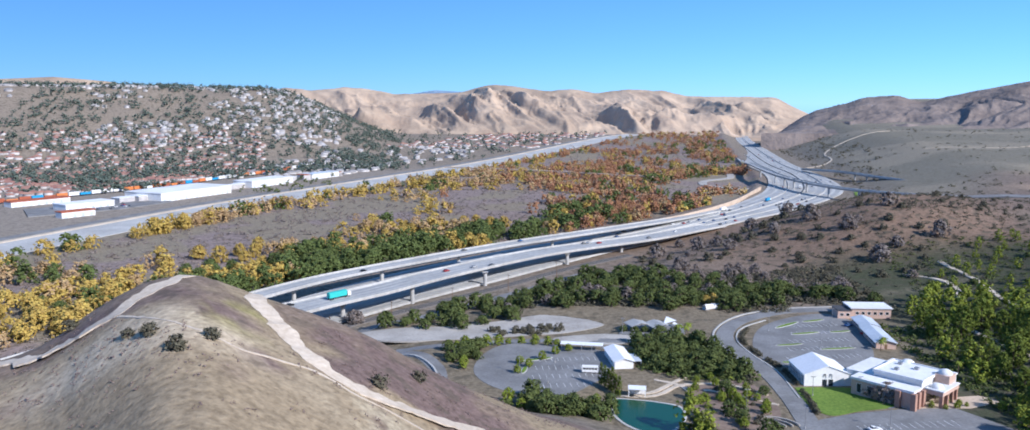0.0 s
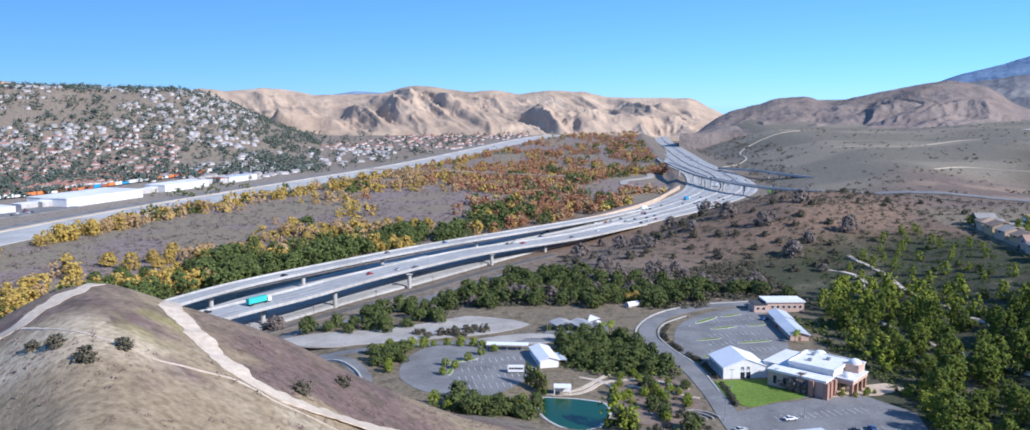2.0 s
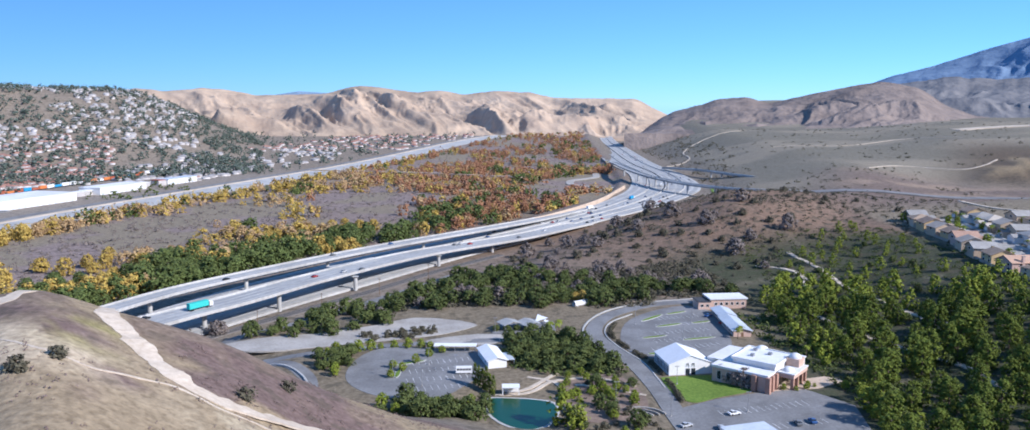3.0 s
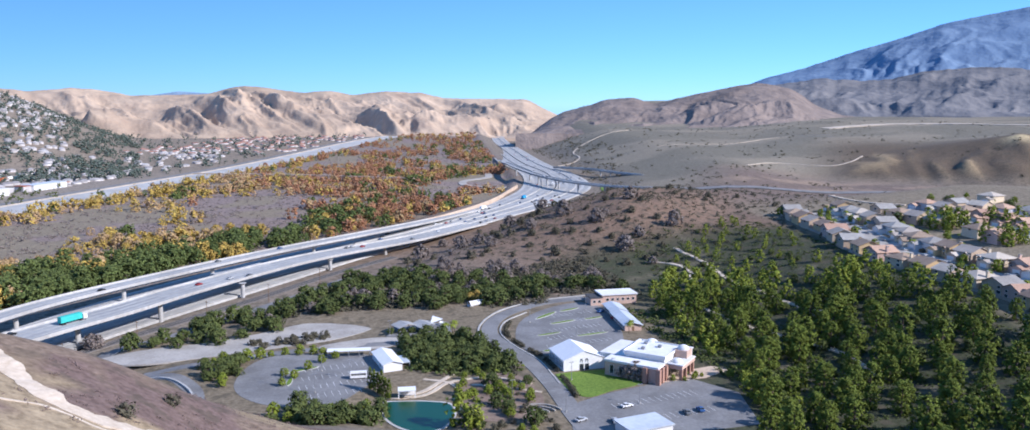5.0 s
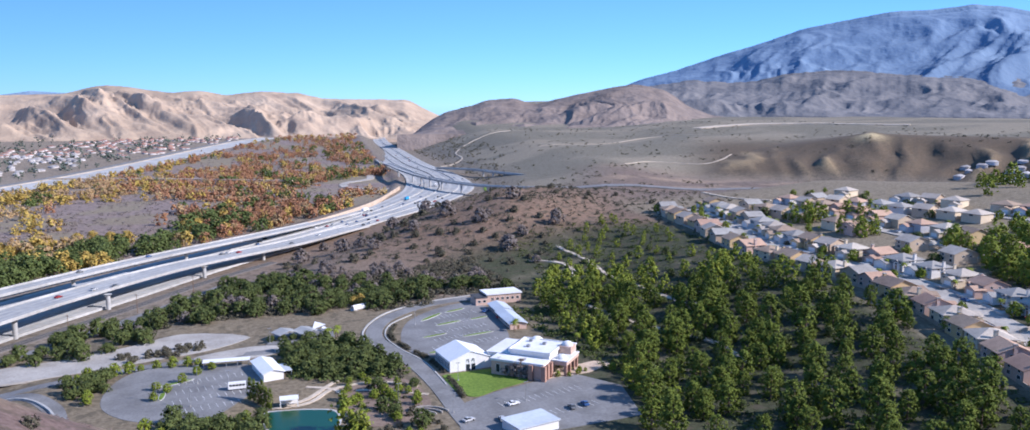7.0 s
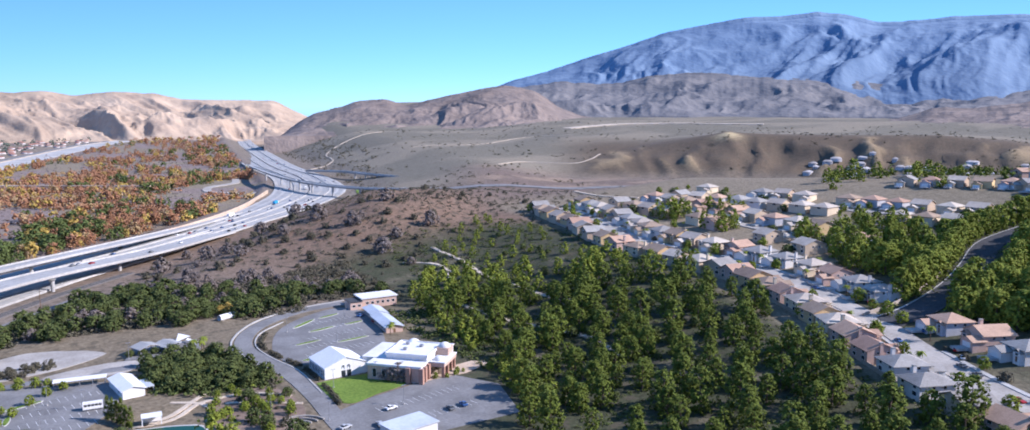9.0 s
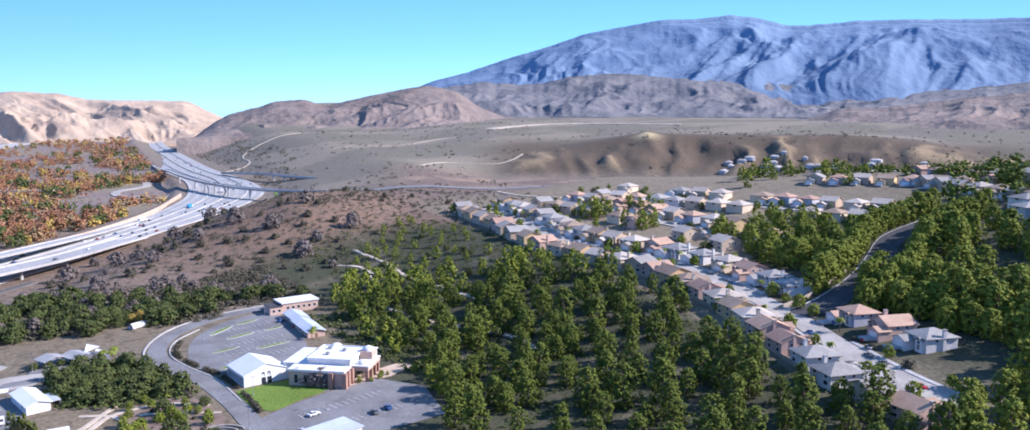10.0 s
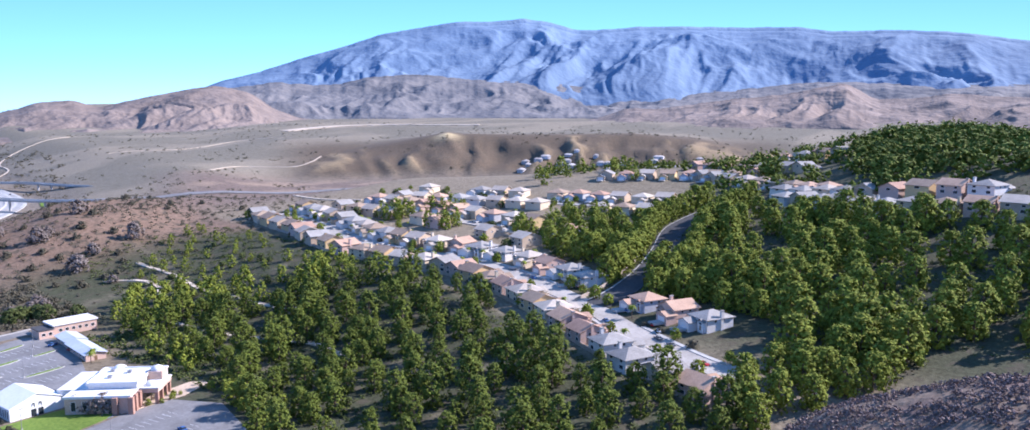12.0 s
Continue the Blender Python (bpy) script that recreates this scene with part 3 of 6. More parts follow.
for line in ([(236.5, 492.7), (246, 486), (253.3, 473.8), (252, 458), (245, 443.1)], [(264.8, 504.4), (267.3, 463.7), (261.8, 414.8), (262.3, 383.8), (263.1, 356.2), (270, 335)], [(214, 425), (222, 385), (226, 340), (236, 300), (228, 262)]):
    structure(strip("bank_track", line, -1.3, 1.3, dirt, lift=0.3, gap=3, thick=1, ragged=1.2), "pale bench track on the planted bank", "track")
structure(strip("pale_bench", [(1180, 1560), (1330, 1560), (1480, 1480), (1600, 1330)], -16, 16, dirt, lift=0.8, gap=14, thick=2, ragged=8), "pale graded bench along the foothills", "track")
# the path along the near ridge
PATH_RIDGE = [(-66, 204), (-63, 196), (-58.5, 191), (-51.5, 182), (-43.4, 172.9), (-37, 170), (-29, 172), (-21.3, 178), (-14, 185), (-6, 190)]
PATH_WEST = [(-128, 190), (-117, 185), (-107, 180.5), (-96.3, 179.1), (-89.5, 182), (-86, 188), (-84, 196), (-82, 203)]
PATH_THIN = [(-88, 178), (-69, 163), (-57, 159), (-49.6, 164), (-42.5, 168), (-34, 166), (-27, 168.5), (-16, 172)]
structure(strip("dirt_path", PATH_RIDGE, -2.3, 2.3, dirt, lift=0.12, gap=1.2, thick=0.4, ragged=3.0), "wide pale dirt path along the grassy ridge", "path")
structure(strip("dirt_path", PATH_WEST, -2.0, 2.0, dirt, lift=0.12, gap=1.2, thick=0.4, ragged=4.0), "pale dirt path up to the knoll", "path")
structure(strip("foot_trail", PATH_THIN, -0.3, 0.3, dirt, lift=0.08, gap=1.2, thick=0.3, ragged=0.8), "thin trodden trail in dry grass", "path")

# ---- the church grounds ----


def paved(name, outline, z0, z1, material, label, category):
    bm = bmesh.new()
    prism(bm, outline, z0, z1)
    bmesh.ops.recalc_face_normals(bm, faces=bm.faces)
    return structure(part(name, bm, material), label, category)


def rounded(outline, n=5):
    p = np.array(outline + outline[:1], float)
    q = smooth_line(np.vstack([p[-2], p, p[1]]), n)[n:-n - 1]
    return [tuple(v) for v in q]


LOT_A = rounded([(-14, 318), (-17, 336), (-10, 360), (4, 369), (24, 362), (41, 355), (40, 330), (30, 312), (17, 299), (-2, 304)])[::-1]
LOT_B = rounded([(107, 350), (111, 372), (122, 396), (141, 414), (163, 422), (172, 405), (166, 375), (158, 350), (150, 336), (128, 331), (112, 336)])[::-1]
LOT_C = [(92, 238), (100, 268), (107, 276), (122, 282), (140, 286), (160, 288), (170, 268), (160, 238)][::-1]
LOT_D = rounded([(-78, 386), (-60, 398), (-30, 403), (-6, 413), (12, 424), (36, 425), (47, 408), (28, 392), (2, 385), (-34, 378), (-58, 376)])[::-1]
lot_a = paved("car_park_west", LOT_A, -0.4, 0.10, asphalt, "round worn asphalt car park with few cars", "car park")
lot_b = paved("car_park_north", LOT_B, -0.4, 0.10, asphalt, "large empty asphalt car park beside the church", "car park")
lot_c = paved("car_park_south", LOT_C, -0.4, 0.10, asphalt, "asphalt forecourt before the church", "car park")
lot_d = paved("gravel_yard", LOT_D, -2.0, -1.28, gravel, "pale gravel yard by the railway", "yard")
paved("gravel_yard_east", rounded([(20, 378), (44, 384), (58, 378), (46, 366), (22, 370)])[::-1], -0.5, 0.08, gravel, "pale gravel yard", "yard")
paved("play_yard", [(50, 384), (56, 400), (84, 402), (82, 384), (66, 378)][::-1], -0.4, 0.12, asphalt, "asphalt yard with shade roofs", "yard")
structure(strip("service_road", [(-4, 292), (-20, 302), (-27, 316), (-31, 335), (-42, 355), (-62, 366), (-92, 372)], -6, 1, asphalt, lift=0.14, gap=4), "asphalt service road round the ridge's foot", "road")
structure(strip("retaining_kerb", [(-8, 287), (-20, 294), (-29, 312), (-34, 332), (-44, 349), (-60, 359)], -0.5, 0.3, concrete, lift=0.9, thick=1.8, gap=4), "pale concrete kerb wall at the slope's foot", "kerb")
structure(strip("entrance_road", [(-55, 366), (-32, 365), (-10, 374), (12, 377), (34, 374), (52, 372)], -3, 3.5, asphalt, lift=0.16, gap=4), "asphalt entrance road", "road")
structure(strip("church_road", [(100, 230), (101, 262), (104, 297), (104, 328), (100, 352), (99, 376), (108, 399), (124, 416), (146, 428), (170, 431)], -4, 4, asphalt, lift=0.2, gap=4), "curving asphalt road past the church", "road")
structure(strip("kerb", [(96, 352), (94, 378), (104, 402), (121, 421), (146, 433), (172, 436)], -0.4, 0.4, concrete, lift=0.5, gap=4), "pale kerb along the church road", "kerb")
structure(strip("kerb", [(107, 297), (108.5, 328), (104.5, 352), (104, 374), (112, 394), (128, 409)], -0.3, 0.3, concrete, lift=0.4, gap=4), "pale kerb along the church road", "kerb")
paved("church_road_bay", [(76, 352), (92, 372), (99, 368), (97, 340)][::-1], -0.4, 0.14, asphalt, "small striped parking bay", "car park")
for i in range(7):
    a = i / 6
    bm = bmesh.new()
    box(bm, -4.2, 4.2, -0.12, 0.12, 0.10, 0.19, pose(80 + 13 * a, 353 + 1.5 * a + 11 * (a - 0.5), 0.0, 0, 0, 62))
    part("bay_line", bm, paint_white, bpy.data.objects["church_road_bay"])


def bay_lines(lot, x0, y0, dx, dy, n, length, turn):
    """Painted lines of a row of parking bays."""
    for i in range(n):
        bm = bmesh.new()
        box(bm, -length / 2, length / 2, -0.07, 0.07, 0.06, 0.125, pose(x0 + dx * i, y0 + dy * i, 0, 0, 0, turn))
        part("bay_line", bm, paint_white, lot)


for row in range(4):
    bay_lines(lot_a, 6 + row * 1.5, 310 + row * 11, 2.7, 0.3, 10, 5, 96)
for row in range(5):
    bay_lines(lot_b, 119 + row * 5, 346 + row * 13, 2.7, 0.35, 13 - row, 5, 97)
bay_lines(lot_c, 118, 268, 2.7, 0.4, 14, 5, 98)
bay_lines(lot_c, 116, 252, 2.7, 0.3, 14, 5, 98)

for x, y, rx, ry, turn in ((126, 366, 7, 1.2, 12), (146, 360, 9, 1.2, 8), (140, 385, 8, 1.4, 15), (158, 388, 6, 1.2, 12), (136, 400, 10, 1.5, 38), (152, 408, 7, 1.3, 20), (10, 344, 7, 1.3, 20), (4, 330, 5, 1.2, 80), (118, 340, 4, 1.6, 0)):
    bm = bmesh.new()
    ring = [(rx * math.cos(2 * math.pi * i / 14), ry * math.sin(2 * math.pi * i / 14)) for i in range(14)]
    c, s_ = math.cos(radians(turn)), math.sin(radians(turn))
    prism(bm, [(x + u * c - v * s_, y + u * s_ + v * c) for u, v in ring], 0, 0.30)
    isle = tagged(part("kerb_island", bm, concrete), "pale kerbed island in the car park", "island", "car park islands")
    bm = bmesh.new()
    prism(bm, [(x + u * 0.9 * c - v * 0.75 * s_, y + u * 0.9 * s_ + v * 0.75 * c) for u, v in ring], 0.1, 0.36)
    part("planting", bm, grass, isle)

paved("lawn", rounded([(109, 306), (112, 309), (133, 308), (141, 300), (139, 289), (124, 284), (112, 280), (108, 290)])[::-1], -0.4, 0.16, grass, "bright green church lawn", "lawn")
paved("forecourt", [(141, 287), (146, 296), (158, 297), (176, 300), (182, 294), (166, 287)][::-1], -0.4, 0.13, wall_tan, "tan paved church forecourt", "paving")
pond_mat = bpy.data.materials.new("pond_water")
pond_mat.use_nodes = True
wet = pond_mat.node_tree.nodes["Principled BSDF"]
wet.inputs["Base Color"].default_value, wet.inputs["Roughness"].default_value = (0.008, 0.065, 0.030, 1), 0.3
ripple = pond_mat.node_tree.nodes.new("ShaderNodeTexNoise")
ripple.inputs["Scale"].default_value = 1.6
ripple_bump = pond_mat.node_tree.nodes.new("ShaderNodeBump")
ripple_bump.inputs["Strength"].default_value = 0.15
pond_mat.node_tree.links.new(ripple.outputs["Fac"], ripple_bump.inputs["Height"])
pond_mat.node_tree.links.new(ripple_bump.outputs["Normal"], wet.inputs["Normal"])
POND = rounded([(38, 299), (46, 298.5), (54, 296), (61, 291), (60, 280), (54, 270), (46, 268), (39, 276), (36, 288)])[::-1]
paved("pond_edge", [(49 + (x - 49) * 1.09, 284 + (y - 284) * 1.08) for x, y in POND], -1.9, -1.30, concrete, "pale stone rim of the pond", "pond edge")
paved("pond", POND, -1.9, -1.26, pond_mat, "dark green pond water", "water")
for line in ([(38, 304), (52, 303), (66, 312), (84, 312), (96, 300)], [(64, 296), (72, 306), (84, 300), (97, 290)], [(64, 284), (68, 296), (66, 310), (56, 318)], [(44, 303), (58, 310), (70, 322)]):
    structure(strip("garden_path", line, -0.9, 0.9, dirt, lift=0.22, gap=3), "pale garden path", "path")
paved("bare_garden", rounded([(66, 270), (66, 300), (80, 316), (94, 312), (96, 285), (86, 268)])[::-1], -0.6, 0.06, surface("garden_soil", (0.20, 0.14, 0.11), (0.30, 0.23, 0.18), scale=0.6, rough=1.0, bump=0.4, patch=0.5, where="world"), "bare brown garden ground with paths", "garden")


# ---- the church and the buildings round it ----
white_wall = surface("white_stucco", (0.72, 0.71, 0.68), (0.82, 0.81, 0.79), scale=1.5, rough=0.85, bump=0.05, patch=0.15)
white_roof = surface("white_membrane_roof", (0.70, 0.70, 0.69), (0.82, 0.82, 0.81), scale=0.5, rough=0.7, bump=0.04, patch=0.25)
metal_roof = surface("pale_metal_roof", (0.50, 0.55, 0.60), (0.62, 0.66, 0.70), scale=0.7, rough=0.45, bump=0.04, patch=0.25)
brick = surface("pink_brown_brick", (0.34, 0.19, 0.14), (0.46, 0.29, 0.22), scale=2.5, rough=0.9, bump=0.15, patch=0.25)
pink_wall = surface("pinkish_stucco", (0.52, 0.36, 0.28), (0.62, 0.45, 0.36), scale=1.5, rough=0.9, bump=0.05, patch=0.2)
glass = surface("dark_window_glass", (0.02, 0.025, 0.03), (0.04, 0.05, 0.06), scale=0.5, rough=0.1, bump=0.0)
steel = surface("galvanised_steel", (0.30, 0.30, 0.31), (0.40, 0.40, 0.41), scale=3.0, rough=0.5, bump=0.0, metal=0.6)
canvas = surface("white_canvas", (0.74, 0.75, 0.77), (0.84, 0.85, 0.86), scale=1.0, rough=0.7, bump=0.1, patch=0.12)
wood = surface("brown_timber", (0.14, 0.08, 0.045), (0.24, 0.15, 0.09), scale=3.0, rough=0.8, bump=0.2)
rust = surface("rust_paint", (0.32, 0.08, 0.04), (0.44, 0.14, 0.07), scale=0.8, rough=0.8, bump=0.05, patch=0.3)


def thing(name, m, label, category, group=""):
    ob = new(name)
    ob.matrix_world = m
    return tagged(ob, label, category, group)


def boxes(name, parent, material, *extents, label="", m=None):
    bm = bmesh.new()
    for e in extents:
        box(bm, *e, m)
    return part(name, bm, material, parent, label)


def gable(name, parent, material, x0, x1, y0, y1, eave, ridge, over=0.5, thick=0.25, along="y"):
    """A gabled roof of two slabs; its ridge runs along the given axis."""
    bm = bmesh.new()
    if along == "y":
        c = (x0 + x1) / 2
        drop = (ridge - eave) / (c - x0) * over
        prof = [(x0 - over, eave - drop), (c, ridge), (x1 + over, eave - drop), (x1 + over, eave - drop + thick), (c, ridge + thick), (x0 - over, eave - drop + thick)]
        ends = [[bm.verts.new((u, y, z)) for u, z in prof] for y in (y0 - over, y1 + over)]
    else:
        c = (y0 + y1) / 2
        drop = (ridge - eave) / (c - y0) * over
        prof = [(y0 - over, eave - drop), (c, ridge), (y1 + over, eave - drop), (y1 + over, eave - drop + thick), (c, ridge + thick), (y0 - over, eave - drop + thick)]
        ends = [[bm.verts.new((x, u, z)) for u, z in prof] for x in (x0 - over, x1 + over)]
    for i in range(6):
        k = (i + 1) % 6
        bm.faces.new((ends[0][i], ends[0][k], ends[1][k], ends[1][i]))
    for e in ends:
        bm.faces.new((e[0], e[1], e[4], e[5]))
        bm.faces.new((e[1], e[2], e[3], e[4]))
    bmesh.ops.recalc_face_normals(bm, faces=bm.faces)
    return part(name, bm, material, parent)


def gabled_body(name, parent, material, x0, x1, y0, y1, base, eave, ridge, along="y"):
    """Walls that rise into gables."""
    bm = bmesh.new()
    if along == "y":
        prof = [(x0, base), (x1, base), (x1, eave), ((x0 + x1) / 2, ridge), (x0, eave)]
        ends = [[bm.verts.new((u, y, z)) for u, z in prof] for y in (y0, y1)]
    else:
        prof = [(y0, base), (y1, base), (y1, eave), ((y0 + y1) / 2, ridge), (y0, eave)]
        ends = [[bm.verts.new((x, u, z)) for u, z in prof] for x in (x0, x1)]
    for i in range(5):
        k = (i + 1) % 5
        bm.faces.new((ends[0][i], ends[0][k], ends[1][k], ends[1][i]))
    bm.faces.new(ends[0])
    bm.faces.new(ends[1])
    bmesh.ops.recalc_face_normals(bm, faces=bm.faces)
    return part(name, bm, material, parent)


def hip(name, parent, material, x0, x1, y0, y1, eave, ridge, over=0.6, thick=0.25):
    """A hipped roof with a short ridge along its longer side."""
    bm = bmesh.new()
    x0, x1, y0, y1 = x0 - over, x1 + over, y0 - over, y1 + over
    w, l = x1 - x0, y1 - y0
    if w > l:
        a, b = (x0 + l / 2, (y0 + y1) / 2), (x1 - l / 2, (y0 + y1) / 2)
    else:
        a, b = ((x0 + x1) / 2, y0 + w / 2), ((x0 + x1) / 2, y1 - w / 2 + 0.01)
    low = [bm.verts.new((x, y, eave - 0.2)) for x, y in ((x0, y0), (x1, y0), (x1, y1), (x0, y1))]
    up = [bm.verts.new((x, y, eave - 0.2 + thick)) for x, y in ((x0, y0), (x1, y0), (x1, y1), (x0, y1))]
    ra, rb = bm.verts.new((*a, ridge)), bm.verts.new((*b, ridge))
    bm.faces.new(low)
    for i in range(4):
        bm.faces.new((low[i], low[(i + 1) % 4], up[(i + 1) % 4], up[i]))
    if w > l:
        for f in ((up[0], up[1], rb, ra), (up[1], up[2], rb), (up[2], up[3], ra, rb), (up[3], up[0], ra)):
            bm.faces.new(f)
    else:
        for f in ((up[0], up[1], ra), (up[1], up[2], rb, ra), (up[2], up[3], rb), (up[3], up[0], ra, rb)):
            bm.faces.new(f)
    bmesh.ops.recalc_face_normals(bm, faces=bm.faces)
    return part(name, bm, material, parent)


def window(parent, x, y, z, w, h, facing):
    """A framed window on a wall; facing is the bearing it looks to, in its thing's own axes."""
    m = pose(x, y, z, 0, 0, facing)
    frame_ = boxes("window", parent, white_wall, (-w / 2 - 0.1, w / 2 + 0.1, -0.09, 0.0, -h / 2 - 0.1, -h / 2), (-w / 2 - 0.1, w / 2 + 0.1, -0.09, 0.0, h / 2, h / 2 + 0.1),
                   (-w / 2 - 0.1, -w / 2, -0.09, 0, -h / 2, h / 2), (w / 2, w / 2 + 0.1, -0.09, 0, -h / 2, h / 2), m=m)
    boxes("pane", frame_, glass, (-w / 2, w / 2, -0.05, 0.02, -h / 2, h / 2), m=m)
    return frame_


def dome(name, parent, material, x, y, z, r, n=14):
    bm = bmesh.new()
    rings = []
    for j in range(6):
        a = math.pi / 2 * j / 6
        rings.append([bm.verts.new((x + r * math.cos(a) * math.cos(2 * math.pi * i / n), y + r * math.cos(a) * math.sin(2 * math.pi * i / n), z + r * 0.75 * math.sin(a))) for i in range(n)])
    tip = bm.verts.new((x, y, z + r * 0.75))
    for j in range(5):
        for i in range(n):
            bm.faces.new((rings[j][i], rings[j][(i + 1) % n], rings[j + 1][(i + 1) % n], rings[j + 1][i]))
    for i in range(n):
        bm.faces.new((rings[5][i], rings[5][(i + 1) % n], tip))
    for f in bm.faces:
        f.smooth = True
    return part(name, bm, material, parent)


# the white gabled hall
hall = thing("white_hall", pose(122.8, 320, 0), "white gabled hall with a pale roof beside the lawn", "hall")
gabled_body("wall", hall, white_wall, -9.2, 9.2, -9, 9, -0.3, 4.6, 8.0)
gable("roof", hall, canvas, -9.2, 9.2, -9, 9, 4.65, 8.05, over=0.35, thick=0.2)
for i in range(9):
    window(hall, -9.2, -7.4 + 1.85 * i, 2.2, 1.0, 2.8, -90)
for x in (-1.2, 1.2):
    boxes("door", hall, glass, (x - 0.9, x + 0.9, -9.06, -8.9, 0, 2.6), label="dark glazed door")
for x in (-1.3, 1.1):
    bm = bmesh.new()
    for i in range(10):
        a = math.pi * i / 10
        box(bm, -0.5, 0.5, -0.1, 0.02, -0.14, 0.14, pose(x + 0.45 * math.cos(a), -9.0, 3.4 + 1.3 * math.sin(a), 0, 90 - math.degrees(a), 0))
    part("wall_ornament", bm, metal_roof, hall, "grey arched ornament on the gable")

# the church: a rotated square hall with lower wings, brick piers and small domes
church = thing("church", pose(150.2, 303.2, 0, 0, 0, 42), "pale church with white flat roofs, brick piers and small domes", "church")
boxes("main_hall", church, white_wall, (-9, 9, -8.8, 8.8, -0.3, 8.4))
boxes("main_roof", church, white_roof, (-9.3, 9.3, -9.1, 9.1, 8.4, 9.1))
boxes("roof_parapet", church, white_wall, (-9.3, 9.3, -9.3, -9.0, 8.4, 9.5), (-9.3, 9.3, 9.0, 9.3, 8.4, 9.5), (-9.5, -9.2, -9.3, 9.3, 8.4, 9.5), (9.2, 9.5, -9.3, 9.3, 8.4, 9.5))
boxes("west_wing", church, white_wall, (-8, 13, 9.4, 20, -0.3, 6.2), label="lower white wing")
boxes("wing_roof", church, white_roof, (-8.3, 13.3, 9.45, 20.3, 6.2, 6.7))
boxes("front_wing", church, pink_wall, (-16.5, -9.55, -9, 14, -0.3, 6.0), label="pinkish front wing")
boxes("front_roof", church, white_roof, (-17.0, -9.55, -9.4, 14.4, 6.0, 6.9))
for x, y in ((-17.2, -9.6), (-13.8, -9.6), (-17.2, -4.0), (-10.4, -9.8)):
    boxes("brick_pier", church, brick, (x - 0.9, x + 0.9, y - 0.9, y + 0.9, -0.2, 6.3), label="pink-brown brick pier")
for y in (-1, 3, 7, 11):
    window(church, -16.5, y, 3, 1.6, 3.4, -90)
boxes("porch", church, pink_wall, (-8, 7, -16, -9.4, 4.6, 6.2), label="pinkish porch")
boxes("porch_roof", church, white_roof, (-8.2, 7.2, -16.3, -9.5, 6.2, 6.6))
for x in (-7, -2.2, 2.4, 6.2):
    boxes("brick_pier", church, brick, (x - 0.6, x + 0.6, -15.8, -14.6, -0.2, 4.6))
boxes("doorway", church, glass, (-4, 3, -9.0, -8.7, 0, 4.0), label="dark glazed entrance")
boxes("entrance_tower", church, pink_wall, (1.5, 7.5, -14.4, -9.0, 6.6, 9.6))
dome("dome", church, white_roof, 4.5, -11.8, 9.6, 2.5)
dome("dome", church, white_roof, -4.6, -12.6, 6.6, 2.3)
dome("dome", church, white_roof, 10.5, 4.5, 8.0, 2.8)
boxes("east_wing", church, white_wall, (9.6, 15, -12, 12, -0.3, 7.2))
boxes("east_roof", church, white_roof, (9.6, 15.4, -12.4, 12.4, 7.2, 7.7))
for x, y in ((-3, 3), (3, -2), (5, 5)):
    boxes("roof_unit", church, steel, (x - 0.8, x + 0.8, y - 0.7, y + 0.7, 9.1, 10.1), label="grey roof machine")

# school buildings north-east of the car park
school = thing("school_building", pose(183, 419, 0, 0, 0, -4), "pinkish two-storey school building with a flat white roof", "building")
boxes("wall", school, pink_wall, (-9, 11, -6, 6, -0.3, 5.2))
boxes("roof", school, white_roof, (-9.6, 11.6, -6.6, 6.6, 5.2, 5.8))
boxes("side_wing", school, pink_wall, (-16, -9, -7, 3, -0.3, 4.2))
boxes("side_roof", school, asphalt_dark, (-16.4, -9, -7.4, 3.4, 4.2, 4.5), label="dark roof")
for x in (-6, -3, 0, 3, 6, 9):
    window(school, x, -6, 2.8, 1.5, 1.4, 0)
for x in (-14, -11):
    window(school, x, -7, 2.2, 1.6, 1.3, 0)
for x, y, l in ((173.5, 396, 16), (169.5, 373, 26)):
    row = thing("classroom_row", pose(x, y, 0, 0, 0, -8), "long low classroom row with a pale blue metal roof", "building", "classroom rows")
    gabled_body("wall", row, pink_wall, -4.2, 4.2, -l / 2, l / 2, -0.3, 2.9, 4.0)
    gable("roof", row, metal_roof, -4.2, 4.2, -l / 2, l / 2, 2.95, 4.1, over=0.8, thick=0.2)
    for i in range(int(l / 4)):
        window(row, -4.2, -l / 2 + 2.5 + 4 * i, 1.8, 2.0, 1.1, -90)
    boxes("door", row, wood, (-0.6, 0.6, -l / 2 - 0.05, -l / 2 + 0.1, 0, 2.1))

# sheds, shade roofs and the garden hut
shed = thing("shed", pose(44.6, 341.5, 0, 0, 0, 6), "white metal-roofed shed beside the car park", "shed")
gabled_body("wall", shed, white_wall, -4, 4, -10, 10, -0.2, 3.2, 4.4)
gable("roof", shed, canvas, -4, 4, -10, 10, 3.25, 4.5, over=0.6, thick=0.2)
boxes("lean_to", shed, metal_roof, (4.2, 8, -8, 2, 2.4, 2.7), (7.7, 7.9, -7.9, -7.7, -0.1, 2.4), (7.7, 7.9, 1.7, 1.9, -0.1, 2.4))
window(shed, -4, -5, 1.8, 1.4, 1.0, -90)
pergola = thing("long_shade_roof", pose(30.2, 358.5, 0, 0, 0, -10), "long low white shade roof at the car park's edge", "shade roof")
boxes("roof", pergola, canvas, (-9.5, 9.5, -2.2, 2.2, 2.7, 3.0))
